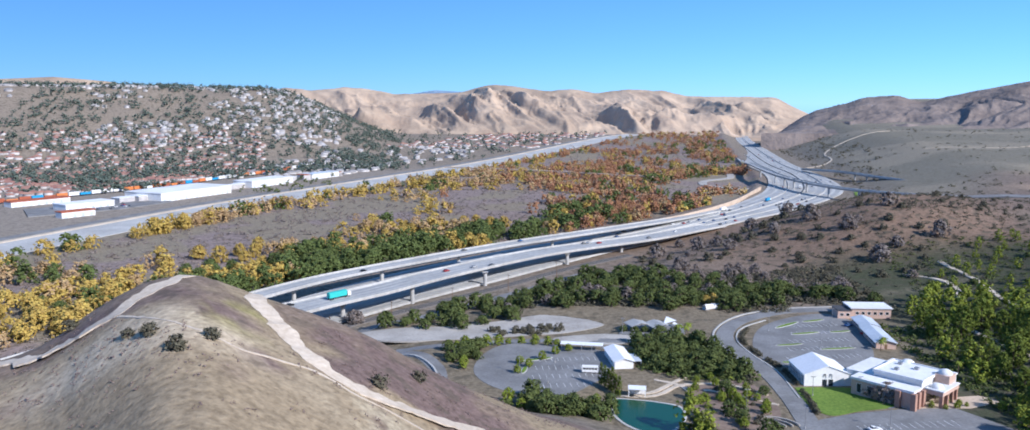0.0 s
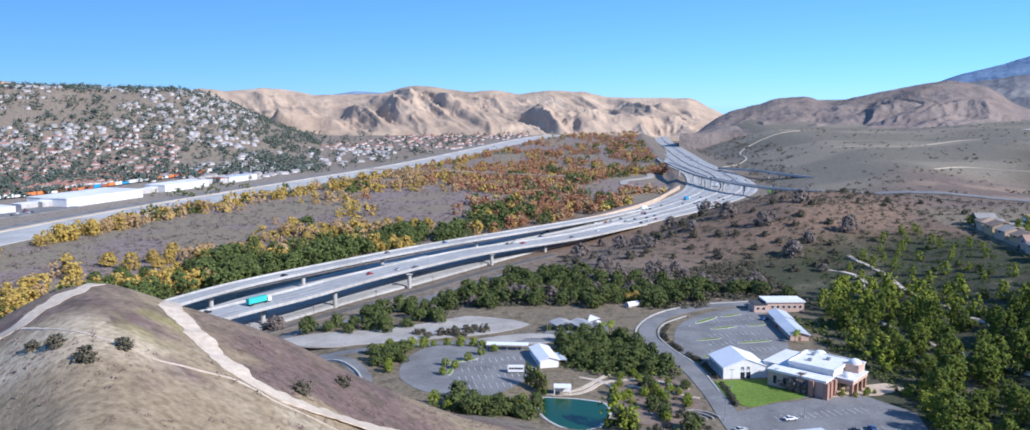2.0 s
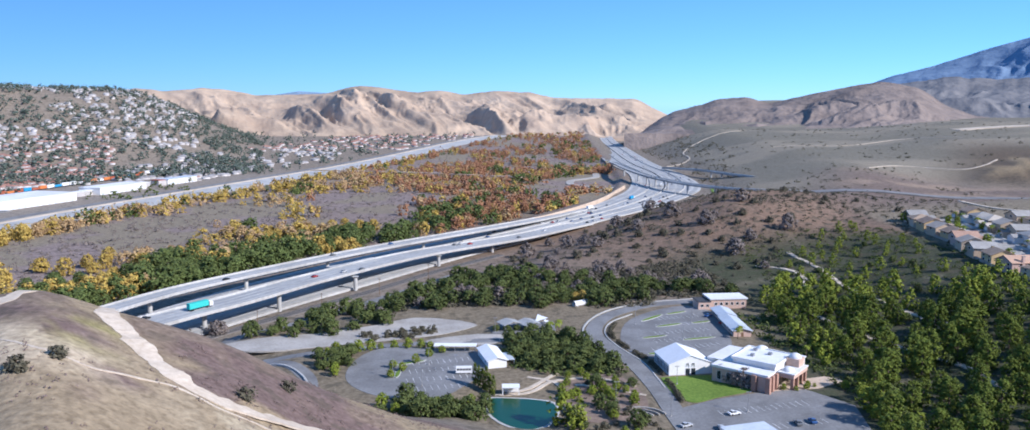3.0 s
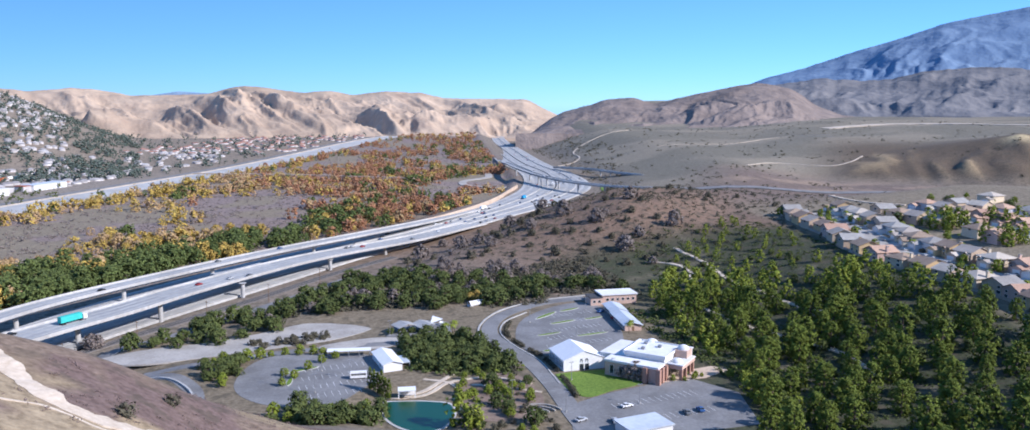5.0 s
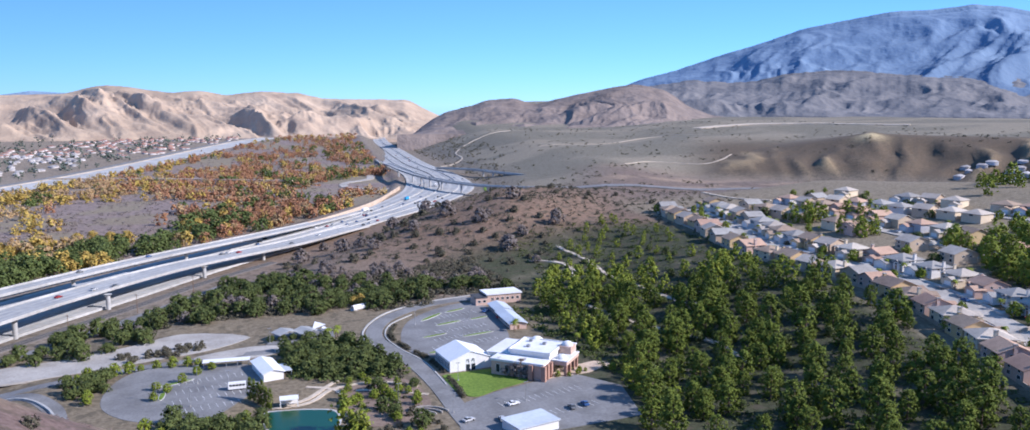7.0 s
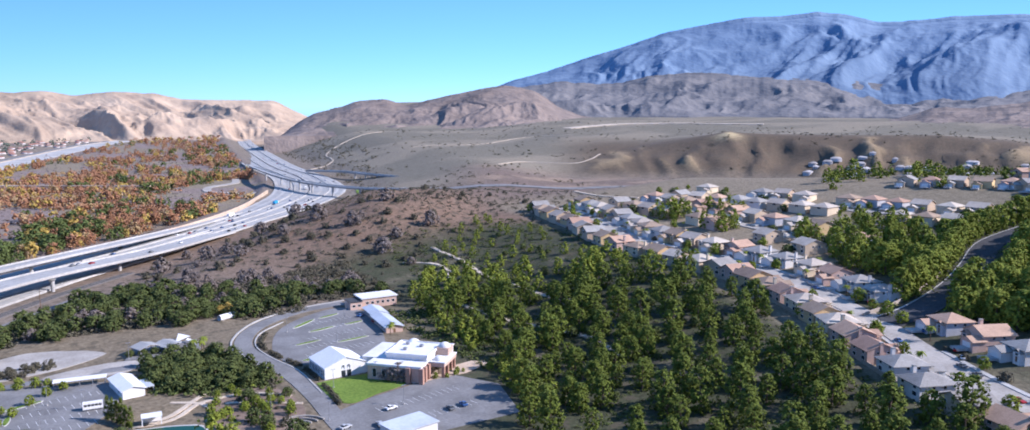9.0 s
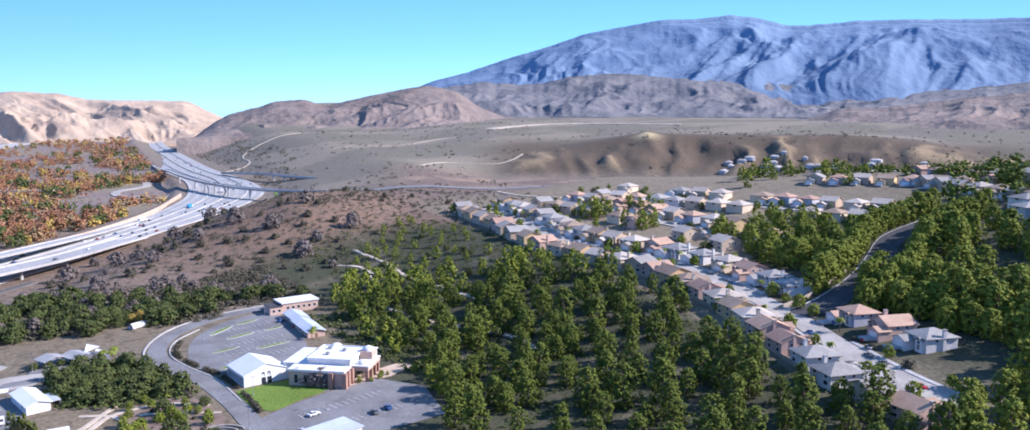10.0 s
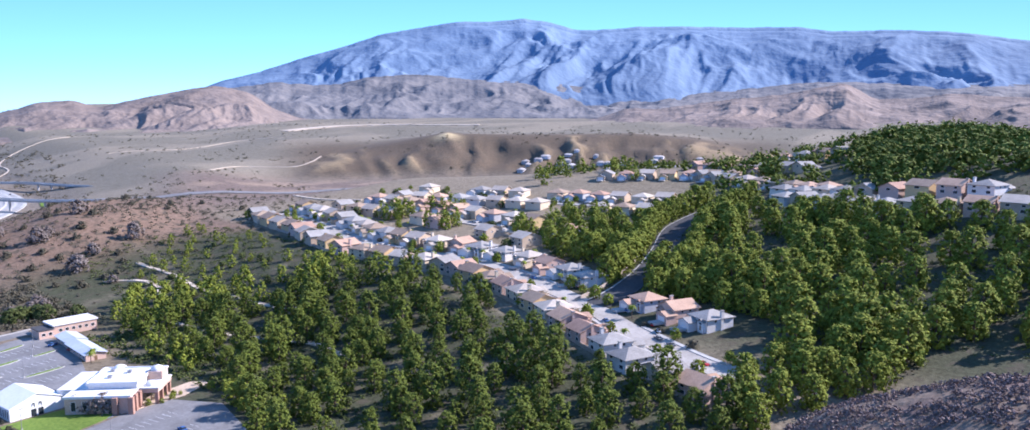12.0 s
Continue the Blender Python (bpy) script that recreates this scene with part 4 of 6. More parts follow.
for x in (-9, -4.5, 0, 4.5, 9):
    for y in (-2, 2):
        boxes("post", pergola, steel, (x - 0.12, x + 0.12, y - 0.12, y + 0.12, -0.1, 2.7))
for x, y, w, l in ((60, 392, 5, 4), (70, 390, 5, 5)):
    roof_ = thing("shade_roof", pose(x, y, 0, 0, 0, 20), "pale pitched shade roof in the yard", "shade roof", "yard shade roofs")
    gable("roof", roof_, lane_grey, -w, w, -l, l, 2.9, 4.2, over=0.3, thick=0.18)
    for sx in (-1, 1):
        for sy in (-1, 1):
            boxes("post", roof_, steel, (sx * (w - 0.5) - 0.12, sx * (w - 0.5) + 0.12, sy * (l - 0.5) - 0.12, sy * (l - 0.5) + 0.12, 0, 3.0))
for x, y, turn in ((75.5, 393, 10), (78, 385, 130)):
    sail = thing("shade_sail", pose(x, y, 0, 0, 0, turn), "white three-cornered shade sail on poles", "shade sail", "shade sails")
    bm = bmesh.new()
    tri = [bm.verts.new(p) for p in ((-3.4, -2, 3.2), (3.4, -2, 4.6), (0, 3.4, 5.4), (-3.4, -2, 3.3), (3.4, -2, 4.7), (0, 3.4, 5.5))]
    bm.faces.new(tri[:3][::-1])
    bm.faces.new(tri[3:])
    for i in range(3):
        bm.faces.new((tri[i], tri[(i + 1) % 3], tri[(i + 1) % 3 + 3], tri[i + 3]))
    part("cloth", bm, canvas, sail)
    for px_, py_, h in ((-3.4, -2, 3.3), (3.4, -2, 4.7), (0, 3.4, 5.5)):
        bm = bmesh.new()
        tube(bm, px_, py_, 0, h, 0.12, 0.1, 6)
        part("pole", bm, steel, sail)
hut = thing("garden_hut", pose(46.8, 302.6, -0.6, 0, 0, -8), "small white open garden pavilion by the pond", "pavilion")
boxes("roof", hut, canvas, (-3.4, 3.4, -2.2, 2.2, 2.6, 2.95))
boxes("back_wall", hut, white_wall, (-3.1, 3.1, 1.8, 2.0, -0.2, 2.6))
for x in (-3.1, 3.1):
    boxes("post", hut, white_wall, (x - 0.15, x + 0.15, -2, -1.7, -0.2, 2.6))
annex = thing("parish_office", pose(118, 244, 0, 0, 0, 8), "low white-roofed office beside the forecourt", "building")
boxes("wall", annex, white_wall, (-8, 8, -6, 5, -0.3, 3.2))
boxes("roof", annex, metal_roof, (-8.5, 8.5, -6.5, 5.5, 3.2, 3.6))

tank = thing("white_tank", pose(106, 432, 0, 0, 0, 25), "rounded white storage tank among bushes", "tank")
bm = bmesh.new()
tube(bm, 0, 0, -5, 5, 1.6, 1.6, 14, pose(0, 0, 1.5, 0, 90, 0))
part("shell", bm, white_wall, tank)
boxes("cradle", tank, concrete, (-3.5, -2.8, -1.2, 1.2, -0.3, 0.9))
boxes("cradle", tank, concrete, (2.8, 3.5, -1.2, 1.2, -0.3, 0.9))


def lamp_post(x, y, h=7.5, turn=0.0):
    z = on_ground(x, y)
    ob = thing("street_lamp", pose(x, y, z, 0, 0, turn), "tall thin car park lamp on a concrete foot", "street lamp", "car park lamps")
    bm = bmesh.new()
    tube(bm, 0, 0, 0.6, h, 0.12, 0.07, 8)
    part("pole", bm, steel, ob)
    bm = bmesh.new()
    tube(bm, 0, 0, -0.2, 0.7, 0.3, 0.28, 10)
    part("foot", bm, concrete, ob, "pale concrete foot")
    boxes("lamp_head", ob, steel, (-0.9, -0.1, -0.18, 0.18, h - 0.05, h + 0.12), (0.1, 0.9, -0.18, 0.18, h - 0.05, h + 0.12))


for x, y in ((17.3, 340), (13.1, 314), (2, 326), (28, 328), (99, 268), (128, 268), (123.6, 389), (152.8, 388), (84, 286), (138, 360), (160, 404), (113, 300), (131, 300), (52, 386)):
    lamp_post(x, y)


def power_pole(x, y, turn, h=11):
    ob = thing("power_pole", pose(x, y, on_ground(x, y), 0, 0, turn), "slim wooden power pole with a crossarm", "power pole", "power poles")
    bm = bmesh.new()
    tube(bm, 0, 0, -0.5, h, 0.17, 0.11, 8)
    part("pole", bm, wood, ob)
    boxes("crossarm", ob, wood, (-1.2, 1.2, -0.08, 0.08, h - 0.9, h - 0.7))


for x, y in ((-92, 398), (-66, 430), (-36, 464), (-4, 500), (28, 540)):
    power_pole(x, y, -45)

# stone terraces and kerb wall in the garden
for r in (5, 7.5, 10):
    arc = [(88 + r * math.cos(a), 268 + r * math.sin(a)) for a in np.linspace(0.2, 1.9, 8)]
    structure(strip("garden_wall", arc, -0.25, 0.25, gravel, lift=0.7, gap=1.5), "low curved stone garden wall", "wall")


# ---- the houses ----
STUCCO = [surface("stucco_" + n, d, l, scale=1.4, rough=0.9, bump=0.05, patch=0.15, random_hue=0.10) for n, d, l in (
    ("cream", (0.58, 0.47, 0.33), (0.68, 0.57, 0.42)), ("beige", (0.47, 0.36, 0.25), (0.57, 0.45, 0.33)), ("white", (0.66, 0.63, 0.58), (0.76, 0.73, 0.68)),
    ("rose", (0.52, 0.36, 0.29), (0.60, 0.44, 0.36)), ("grey", (0.44, 0.44, 0.46), (0.54, 0.54, 0.56)), ("ochre", (0.56, 0.40, 0.20), (0.66, 0.49, 0.27)))]
TILES = [surface("roof_tile_" + n, d, l, scale=1.6, rough=0.9, bump=0.35, patch=0.3, random_hue=0.14) for n, d, l in (
    ("brown", (0.28, 0.20, 0.145), (0.40, 0.30, 0.22)), ("rose", (0.42, 0.27, 0.19), (0.54, 0.36, 0.26)), ("grey", (0.27, 0.255, 0.235), (0.39, 0.37, 0.34)),
    ("sand", (0.44, 0.38, 0.31), (0.56, 0.49, 0.41)))]
garage_white = surface("garage_door_paint", (0.64, 0.63, 0.60), (0.74, 0.73, 0.70), scale=2.0, rough=0.7, bump=0.03)


def house(kind, full=True):
    """A two-storey stucco house with a tiled roof; its street side looks along -y."""
    wall, tile = STUCCO[kind % 6], TILES[(kind * 3 + kind // 4) % 4]
    r = random.Random(kind)
    w, l, e = 5.9 + r.random() * 0.9, 7.2 + r.random(), 4.7 + r.random() * 0.5
    names = ("cream", "beige", "white", "pinkish", "grey", "ochre")[kind % 6], ("brown", "pinkish", "grey", "sandy")[(kind * 3 + kind // 4) % 4]
    ob = thing("house", Matrix(), f"two-storey {names[0]} stucco house with a {names[1]} tiled roof", "house", "houses of the estate")
    if kind % 2:
        gabled_body("wall", ob, wall, -w, w, -l + 2, l, -3.0, e, e + 2.7, "x" if kind % 4 == 1 else "y")
        gable("roof", ob, tile, -w, w, -l + 2, l, e + 0.05, e + 2.8, 0.7, 0.25, "x" if kind % 4 == 1 else "y")
    else:
        boxes("wall", ob, wall, (-w, w, -l + 2, l, -3.0, e))
        hip("roof", ob, tile, -w, w, -l + 2, l, e, e + 2.8, 0.8)
    side = -1 if kind % 3 else 1
    x0, x1 = (-w - 0.8, 0.4) if side < 0 else (-0.4, w + 0.8)
    gabled_body("garage", ob, wall, x0, x1, -l - 3.2, -l + 2.6, -3.0, 2.8, 4.3)
    gable("garage_roof", ob, tile, x0, x1, -l - 3.2, -l + 2.6, 2.85, 4.35, 0.5, 0.22)
    c = (x0 + x1) / 2
    boxes("garage_door", ob, garage_white, (c - 2.3, c + 2.3, -l - 3.28, -l - 3.1, 0.0, 2.2), label="white garage door")
    boxes("driveway", ob, concrete, (c - 2.4, c + 2.4, -l - 8.6, -l - 3.25, -0.9, 0.06), label="pale concrete driveway")
    d = -side * w * 0.55
    if not full:
        window(ob, -d * 0.7, -l + 2.0, 4.3, 1.8, 1.2, 0)
        window(ob, 0, l, 4.2, 2.6, 1.3, 180)
        return ob
    boxes("entrance_bay", ob, wall, (d - 1.9, d + 1.9, -l + 0.6, -l + 2.2, -3.0, e - 1.2))
    gable("bay_roof", ob, tile, d - 1.9, d + 1.9, -l + 0.6, -l + 2.6, e - 1.15, e + 0.1, 0.35, 0.2)
    boxes("front_door", ob, wood, (d - 0.5, d + 0.5, -l + 0.54, -l + 0.7, 0, 2.1), label="brown front door")
    window(ob, d, -l + 0.6, 2.9, 1.6, 0.9, 0)
    window(ob, c, -l + 2.0, 4.0, 1.6, 0.9, 0)
    for x in (-w * 0.55, w * 0.5):
        window(ob, x, l, 3.8, 1.6, 1.1, 180)
        window(ob, x, l, 1.4, 2.2, 1.5, 180)
    for y in (-1.5, 2.8):
        window(ob, -w, y, 3.8, 1.2, 1.0, -90)
        window(ob, w, y, 3.8, 1.2, 1.0, 90)
    if kind % 3 != 1:
        sx = w if side < 0 else -w
        chimney = boxes("chimney", ob, wall, (sx - 0.5, sx + 0.6, 1.0, 2.4, -3.0, e + 3.3))
        boxes("chimney_cap", chimney, TILES[2], (sx - 0.65, sx + 0.75, 0.85, 2.55, e + 3.3, e + 3.5))
    return ob


HOUSES = [house(k) for k in range(10)]
FAR_HOUSES = [house(k, False) for k in range(8)]
used_house = set()



def set_house(x, y, facing, k, scale=1.0):
    """One house of the estate; facing: the bearing its street side looks to."""
    m = pose(x, y, on_ground(x, y) + 0.3, 0, 0, 180 - facing)
    kept = HOUSES[k] if math.hypot(x, y) < 545 else FAR_HOUSES[k % 8]
    if kept not in used_house:
        used_house.add(kept)
        kept.matrix_world = m
        kept.scale = (scale,) * 3
        return kept
    ob = copy_thing(kept, m)
    ob.scale = (scale,) * 3
    return ob


def house_row(line, gap, side, back, seed, scale=1.0, skip=0.0):
    """Houses along a street line, set back to one side of it (1: right)."""
    r = random.Random(seed)
    p = resample(smooth_line(line, 8), gap)
    n = normals(p)
    for q, v in zip(p, n):
        if r.random() < skip:
            continue
        x, y = q[:2] + v * side * (back + r.uniform(-1.5, 1.5))
        facing = math.degrees(math.atan2(-v[0] * side, -v[1] * side)) + r.uniform(-5, 5)
        set_house(float(x), float(y), facing, r.randrange(10), scale * r.uniform(0.95, 1.05))


STREET = [(283, 112), (291, 137), (308, 172), (327, 204), (340, 233), (353, 266), (361, 300), (361, 350), (361, 385), (367, 417), (381, 458), (388, 490), (400, 535)]
UP_ROAD = [(330, 203), (358, 203), (399, 210), (439, 222), (481, 237), (512, 240), (560, 236)]
structure(strip("street", STREET, -6, 6, gravel, lift=0.22, gap=4), "pale sunlit concrete-grey street between houses", "road")
structure(strip("pavement", STREET, -8.2, -6, concrete, lift=0.36, gap=4), "pale pavement with kerb", "pavement")
structure(strip("pavement", STREET[4:], 6, 8.2, concrete, lift=0.36, gap=4), "pale pavement with kerb", "pavement")
structure(strip("pavement", STREET[:3], 6, 8.2, concrete, lift=0.36, gap=4), "pale pavement with kerb", "pavement")
structure(strip("hill_road", UP_ROAD, -7, 7, asphalt_dark, lift=0.35, gap=4), "dark asphalt road climbing between trees", "road")
structure(strip("hill_pavement", UP_ROAD, -7.8, -7.0, concrete, lift=0.5, gap=4), "pale pavement beside the climbing road", "pavement")
house_row(STREET, 16.4, -1, 19.5, 3)
for x, y, k in ((338, 180, 4), (333, 162, 3), (328, 144, 8)):
    set_house(x, y, -64, k)
house_row(STREET[4:], 16.4, 1, 19.5, 5, skip=0.08)
STREET_2 = [(428, 300), (440, 350), (446, 400), (450, 450), (452, 500)]
structure(strip("street", STREET_2, -4.5, 4.5, gravel, lift=0.22, gap=4), "pale street between houses", "road")
house_row(STREET_2, 17, 1, 18, 6, skip=0.2)
house_row(STREET_2, 17, -1, 18, 7, skip=0.3)
STREET_3 = [(540, 262), (536, 300), (530, 340), (522, 390), (514, 440), (505, 490)]
structure(strip("street", STREET_3, -4.5, 4.5, gravel, lift=0.22, gap=4), "pale street between houses", "road")
house_row(STREET_3, 17, -1, 18, 8, skip=0.25)
house_row(STREET_3, 17, 1, 18, 9, skip=0.2)
house_row([(640, 250), (636, 290), (626, 330), (612, 370)], 17, 1, 17, 10)
house_row([(636, 300), (600, 225), (570, 180)], 17, -1, 14, 11)
house_row([(560, 190), (534, 150), (512, 112), (496, 70), (490, 30)], 17, 1, 0, 12, 1.1)
house_row([(585, 200), (560, 150), (540, 110), (524, 66)], 17, 1, 0, 13, 1.1)
house_row([(720, 330), (705, 290), (690, 250), (668, 215)], 18, 1, 0, 14)
house_row([(830, 420), (860, 380), (880, 330), (880, 290)], 20, -1, 0, 15, 1.1)
house_row([(960, 640), (1010, 610), (1050, 570), (1090, 520), (1120, 470)], 22, -1, 0, 16, 1.3)
house_row([(1000, 560), (1040, 520), (1060, 470)], 24, -1, 0, 17, 1.2)
house_row([(760, 280), (750, 240), (735, 205)], 19, 1, 0, 18, 1.05)
fence_mat = surface("tan_garden_wall", (0.36, 0.30, 0.24), (0.47, 0.40, 0.33), scale=1.0, rough=0.9, bump=0.1, patch=0.3)
structure(strip("garden_wall", [(p[0], p[1]) for p in resample(smooth_line(STREET, 8), 10)], -27.5, -27.1, fence_mat, lift=1.7, thick=2.4, gap=5, smooth=False), "tan block wall behind the back gardens", "wall")
structure(strip("garden_wall", UP_ROAD[:4], -12, -11.6, fence_mat, lift=1.8, thick=2.4, gap=5), "tan block wall beside the climbing road", "wall")

# ---- cars and lorries ----
tyre = surface("tyre_rubber", (0.02, 0.02, 0.02), (0.035, 0.035, 0.035), scale=6.0, rough=0.9, bump=0.0)
PAINTS = [(n, surface("car_paint_" + n, c, tuple(min(1, v * 1.12) for v in c), scale=1.0, rough=0.3, bump=0.0)) for n, c in (
    ("white", (0.72, 0.72, 0.72)), ("black", (0.02, 0.02, 0.022)), ("silver", (0.42, 0.43, 0.44)), ("grey", (0.16, 0.165, 0.17)), ("blue", (0.05, 0.11, 0.26)), ("red", (0.34, 0.03, 0.03)))]


def car(k):
    name, paint = PAINTS[k]
    ob = thing("car", Matrix(), f"{name} car on the road", "car", "cars")
    bm = bmesh.new()
    prof = [(-2.25, 0.35), (2.25, 0.35), (2.3, 0.75), (1.3, 0.98), (0.55, 1.02), (-1.7, 1.06), (-2.3, 0.95)]
    sides = [[bm.verts.new((x, y, z)) for x, z in prof] for y in (-0.9, 0.9)]
    for i in range(len(prof)):
        j = (i + 1) % len(prof)
        bm.faces.new((sides[0][i], sides[0][j], sides[1][j], sides[1][i]))
    bm.faces.new(sides[0])
    bm.faces.new(sides[1])
    bmesh.ops.recalc_face_normals(bm, faces=bm.faces)
    part("body", bm, paint, ob)
    bm = bmesh.new()
    lo = [bm.verts.new(p) for p in ((-1.75, -0.82, 1.03), (0.75, -0.82, 1.0), (0.75, 0.82, 1.0), (-1.75, 0.82, 1.03))]
    hi = [bm.verts.new(p) for p in ((-1.2, -0.66, 1.46), (0.0, -0.66, 1.46), (0.0, 0.66, 1.46), (-1.2, 0.66, 1.46))]
    for i in range(4):
        bm.faces.new((lo[i], lo[(i + 1) % 4], hi[(i + 1) % 4], hi[i]))
    bm.faces.new(hi)
    part("windows", bm, glass, ob, "dark car windows")
    boxes("car_roof", ob, paint, (-1.22, 0.02, -0.68, 0.68, 1.46, 1.52))
    for x in (-1.4, 1.4):
        for y in (-0.86, 0.86):
            bm = bmesh.new()
            tube(bm, 0, 0, -0.11, 0.11, 0.33, 0.33, 10, pose(x, y, 0.33, 90, 0, 0))
            part("wheel", bm, tyre, ob)
    return ob


CARS = [car(k) for k in range(6)]
used_car = set()


def set_car(x, y, z, bearing):
    k = int(vnoise(x * 1.7, y * 2.3) * 600) % 6
    m = pose(x, y, z, 0, 0, 90 - bearing)
    if k not in used_car:
        used_car.add(k)
        CARS[k].matrix_world = m
    else:
        copy_thing(CARS[k], m)


rc = random.Random(5)
n_fw = min(len(FW_L), len(FW_R))
for share, count in ((0.09, 9), (0.21, 10), (0.335, 12), (0.43, 12), (0.595, 16), (0.70, 18), (0.82, 16), (0.93, 9)):
    for _ in range(count):
        i = rc.uniform(46, 104)
        a, u = int(i), i - int(i)
        mid = (FW_L[a] * (1 - u) + FW_L[a + 1] * u) * (1 - share) + (FW_R[a] * (1 - u) + FW_R[a + 1] * u) * share
        d_ = FW_L[a + 1] - FW_L[a]
        set_car(float(mid[0]), float(mid[1]), float(fw_height(mid[None])[0]) + 0.12, math.degrees(math.atan2(d_[0], d_[1])))
for line, offs, count in ((NEAR_DECK, (-6.7, -1.8, 3.2, 8), 9), (FAR_DECK, (-3, 3), 4), (FLYOVER, (-2, 2), 3)):
    p = resample(smooth_line(line, 8), 3)
    n = normals(p)
    for _ in range(count):
        i = rc.randrange(30, len(p) - 20)
        q, d_ = p[i, :2] + n[i] * rc.choice(offs), p[i + 1] - p[i]
        set_car(float(q[0]), float(q[1]), float(p[i, 2]) + 0.08, math.degrees(math.atan2(d_[0], d_[1])))
for x, y, b in ((122, 266, 80), (101, 258, 70), (112, 254, 10), (140, 254, 8), (146, 255, 8), (132, 340, 20), (166, 398, 60), (36, 318, 10), (168, 383, 80),
                (318, 166, 60), (312, 160, 60), (304, 156, 30), (345, 214, 70), (350, 224, 70), (362, 246, 80), (312, 186, 210), (300, 148, 30), (352, 256, 15), (372, 330, 10), (380, 372, 190), (330, 186, 60), (288, 128, 200), (446, 390, 5), (534, 320, 175)):
    set_car(x, y, on_ground(x, y) + 0.25, b)


def lorry(x, y, z, bearing, colour, label):
    ob = thing("lorry", pose(x, y, z, 0, 0, 90 - bearing), label, "lorry", "lorries")
    boxes("trailer", ob, colour, (-7.5, 4.2, -1.25, 1.25, 1.1, 4.0))
    cab = boxes("cab", ob, white_wall, (4.8, 7.0, -1.2, 1.2, 0.6, 2.9))
    boxes("windscreen", cab, glass, (6.9, 7.05, -1.05, 1.05, 1.7, 2.6))
    boxes("chassis", ob, tyre, (-7.3, 6.8, -0.6, 0.6, 0.6, 1.1))
    for wx in (-6.4, -5.2, 3.4, 5.9):
        for wy in (-1.0, 1.0):
            bm = bmesh.new()
            tube(bm, 0, 0, -0.18, 0.18, 0.5, 0.5, 10, pose(wx, wy, 0.5, 90, 0, 0))
            part("wheel", bm, tyre, ob)


teal = surface("teal_trailer", (0.05, 0.42, 0.38), (0.07, 0.50, 0.45), scale=0.6, rough=0.6, bump=0.0)
orange = surface("orange_container", (0.55, 0.17, 0.05), (0.65, 0.24, 0.08), scale=0.6, rough=0.7, bump=0.0, patch=0.2)
cyan = surface("blue_container", (0.03, 0.26, 0.50), (0.05, 0.33, 0.58), scale=0.6, rough=0.7, bump=0.0, patch=0.2)
lorry(-95, 436, 5.1, 40, teal, "white lorry with a teal trailer")
lorry(225, 880, -5.0, 38, white_wall, "white lorry on the freeway")
lorry(300, 968, -5.0, 35, cyan, "lorry with a blue trailer")
lorry(390, 1120, -5.0, 20, white_wall, "white lorry on the freeway")
bus = thing("shuttle_bus", pose(31, 326.5, 0.12, 0, 0, -6), "white shuttle bus parked in the car park", "bus")
boxes("body", bus, white_wall, (-3.3, 3.3, -1.1, 1.1, 0.5, 2.9))
for x in (-2.4, -1.2, 0, 1.2, 2.4):
    boxes("side_window", bus, glass, (x - 0.5, x + 0.5, -1.13, 1.13, 1.6, 2.4))
for x in (-2.2, 2.2):
    for y in (-0.95, 0.95):
        bm = bmesh.new()
        tube(bm, 0, 0, -0.14, 0.14, 0.42, 0.42, 10, pose(x, y, 0.42, 90, 0, 0))
        part("wheel", bm, tyre, bus)

# the freight train
TRAIN = resample(smooth_line([(-640, 960), (-595, 1035), (-512, 1178), (-470, 1302), (-425, 1433), (-380, 1574)], 8), 15.5)
for i in range(len(TRAIN) - 1):
    q, d_ = TRAIN[i], TRAIN[i + 1] - TRAIN[i]
    kind = (white_wall, orange, orange, white_wall, rust, orange, cyan, orange, white_wall, rust)[(i * 7 + i // 3) % 10]
    word = "rust-red" if kind is rust else "orange" if kind is orange else "blue" if kind is cyan else "white"
    ob = thing("freight_wagon", pose(q[0], q[1], on_ground(*q) + 0.6, 0, 0, 90 - math.degrees(math.atan2(d_[0], d_[1]))), f"railway wagon carrying {word} containers", "wagon", "freight train")
    boxes("container", ob, kind, (-7, 7, -1.4, 1.4, 1.2, 5.6 if i % 3 else 4.0))
    boxes("wagon_frame", ob, tyre, (-7.3, 7.3, -1.2, 1.2, 0.5, 1.2))


# ---- plants ----


def leafy(name, dark, light, hue=0.2):
    m = surface(name, dark, light, scale=1.1, rough=0.9, bump=0.5, random_hue=hue, island=True)
    return m


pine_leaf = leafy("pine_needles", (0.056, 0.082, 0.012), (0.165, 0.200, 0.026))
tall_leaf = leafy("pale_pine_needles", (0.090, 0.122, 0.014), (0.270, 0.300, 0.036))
oak_leaf = leafy("oak_leaves", (0.042, 0.060, 0.018), (0.128, 0.152, 0.042))
bright_leaf = leafy("fresh_leaves", (0.100, 0.142, 0.014), (0.255, 0.290, 0.036))
yellow_leaf = leafy("yellow_leaves", (0.33, 0.222, 0.048), (0.50, 0.365, 0.095))
river_leaf = leafy("river_leaves", (0.048, 0.072, 0.020), (0.140, 0.170, 0.048))
rust_leaf = leafy("rust_leaves", (0.25, 0.12, 0.065), (0.42, 0.22, 0.115))
tan_leaf = leafy("tan_leaves", (0.31, 0.205, 0.10), (0.47, 0.33, 0.17))
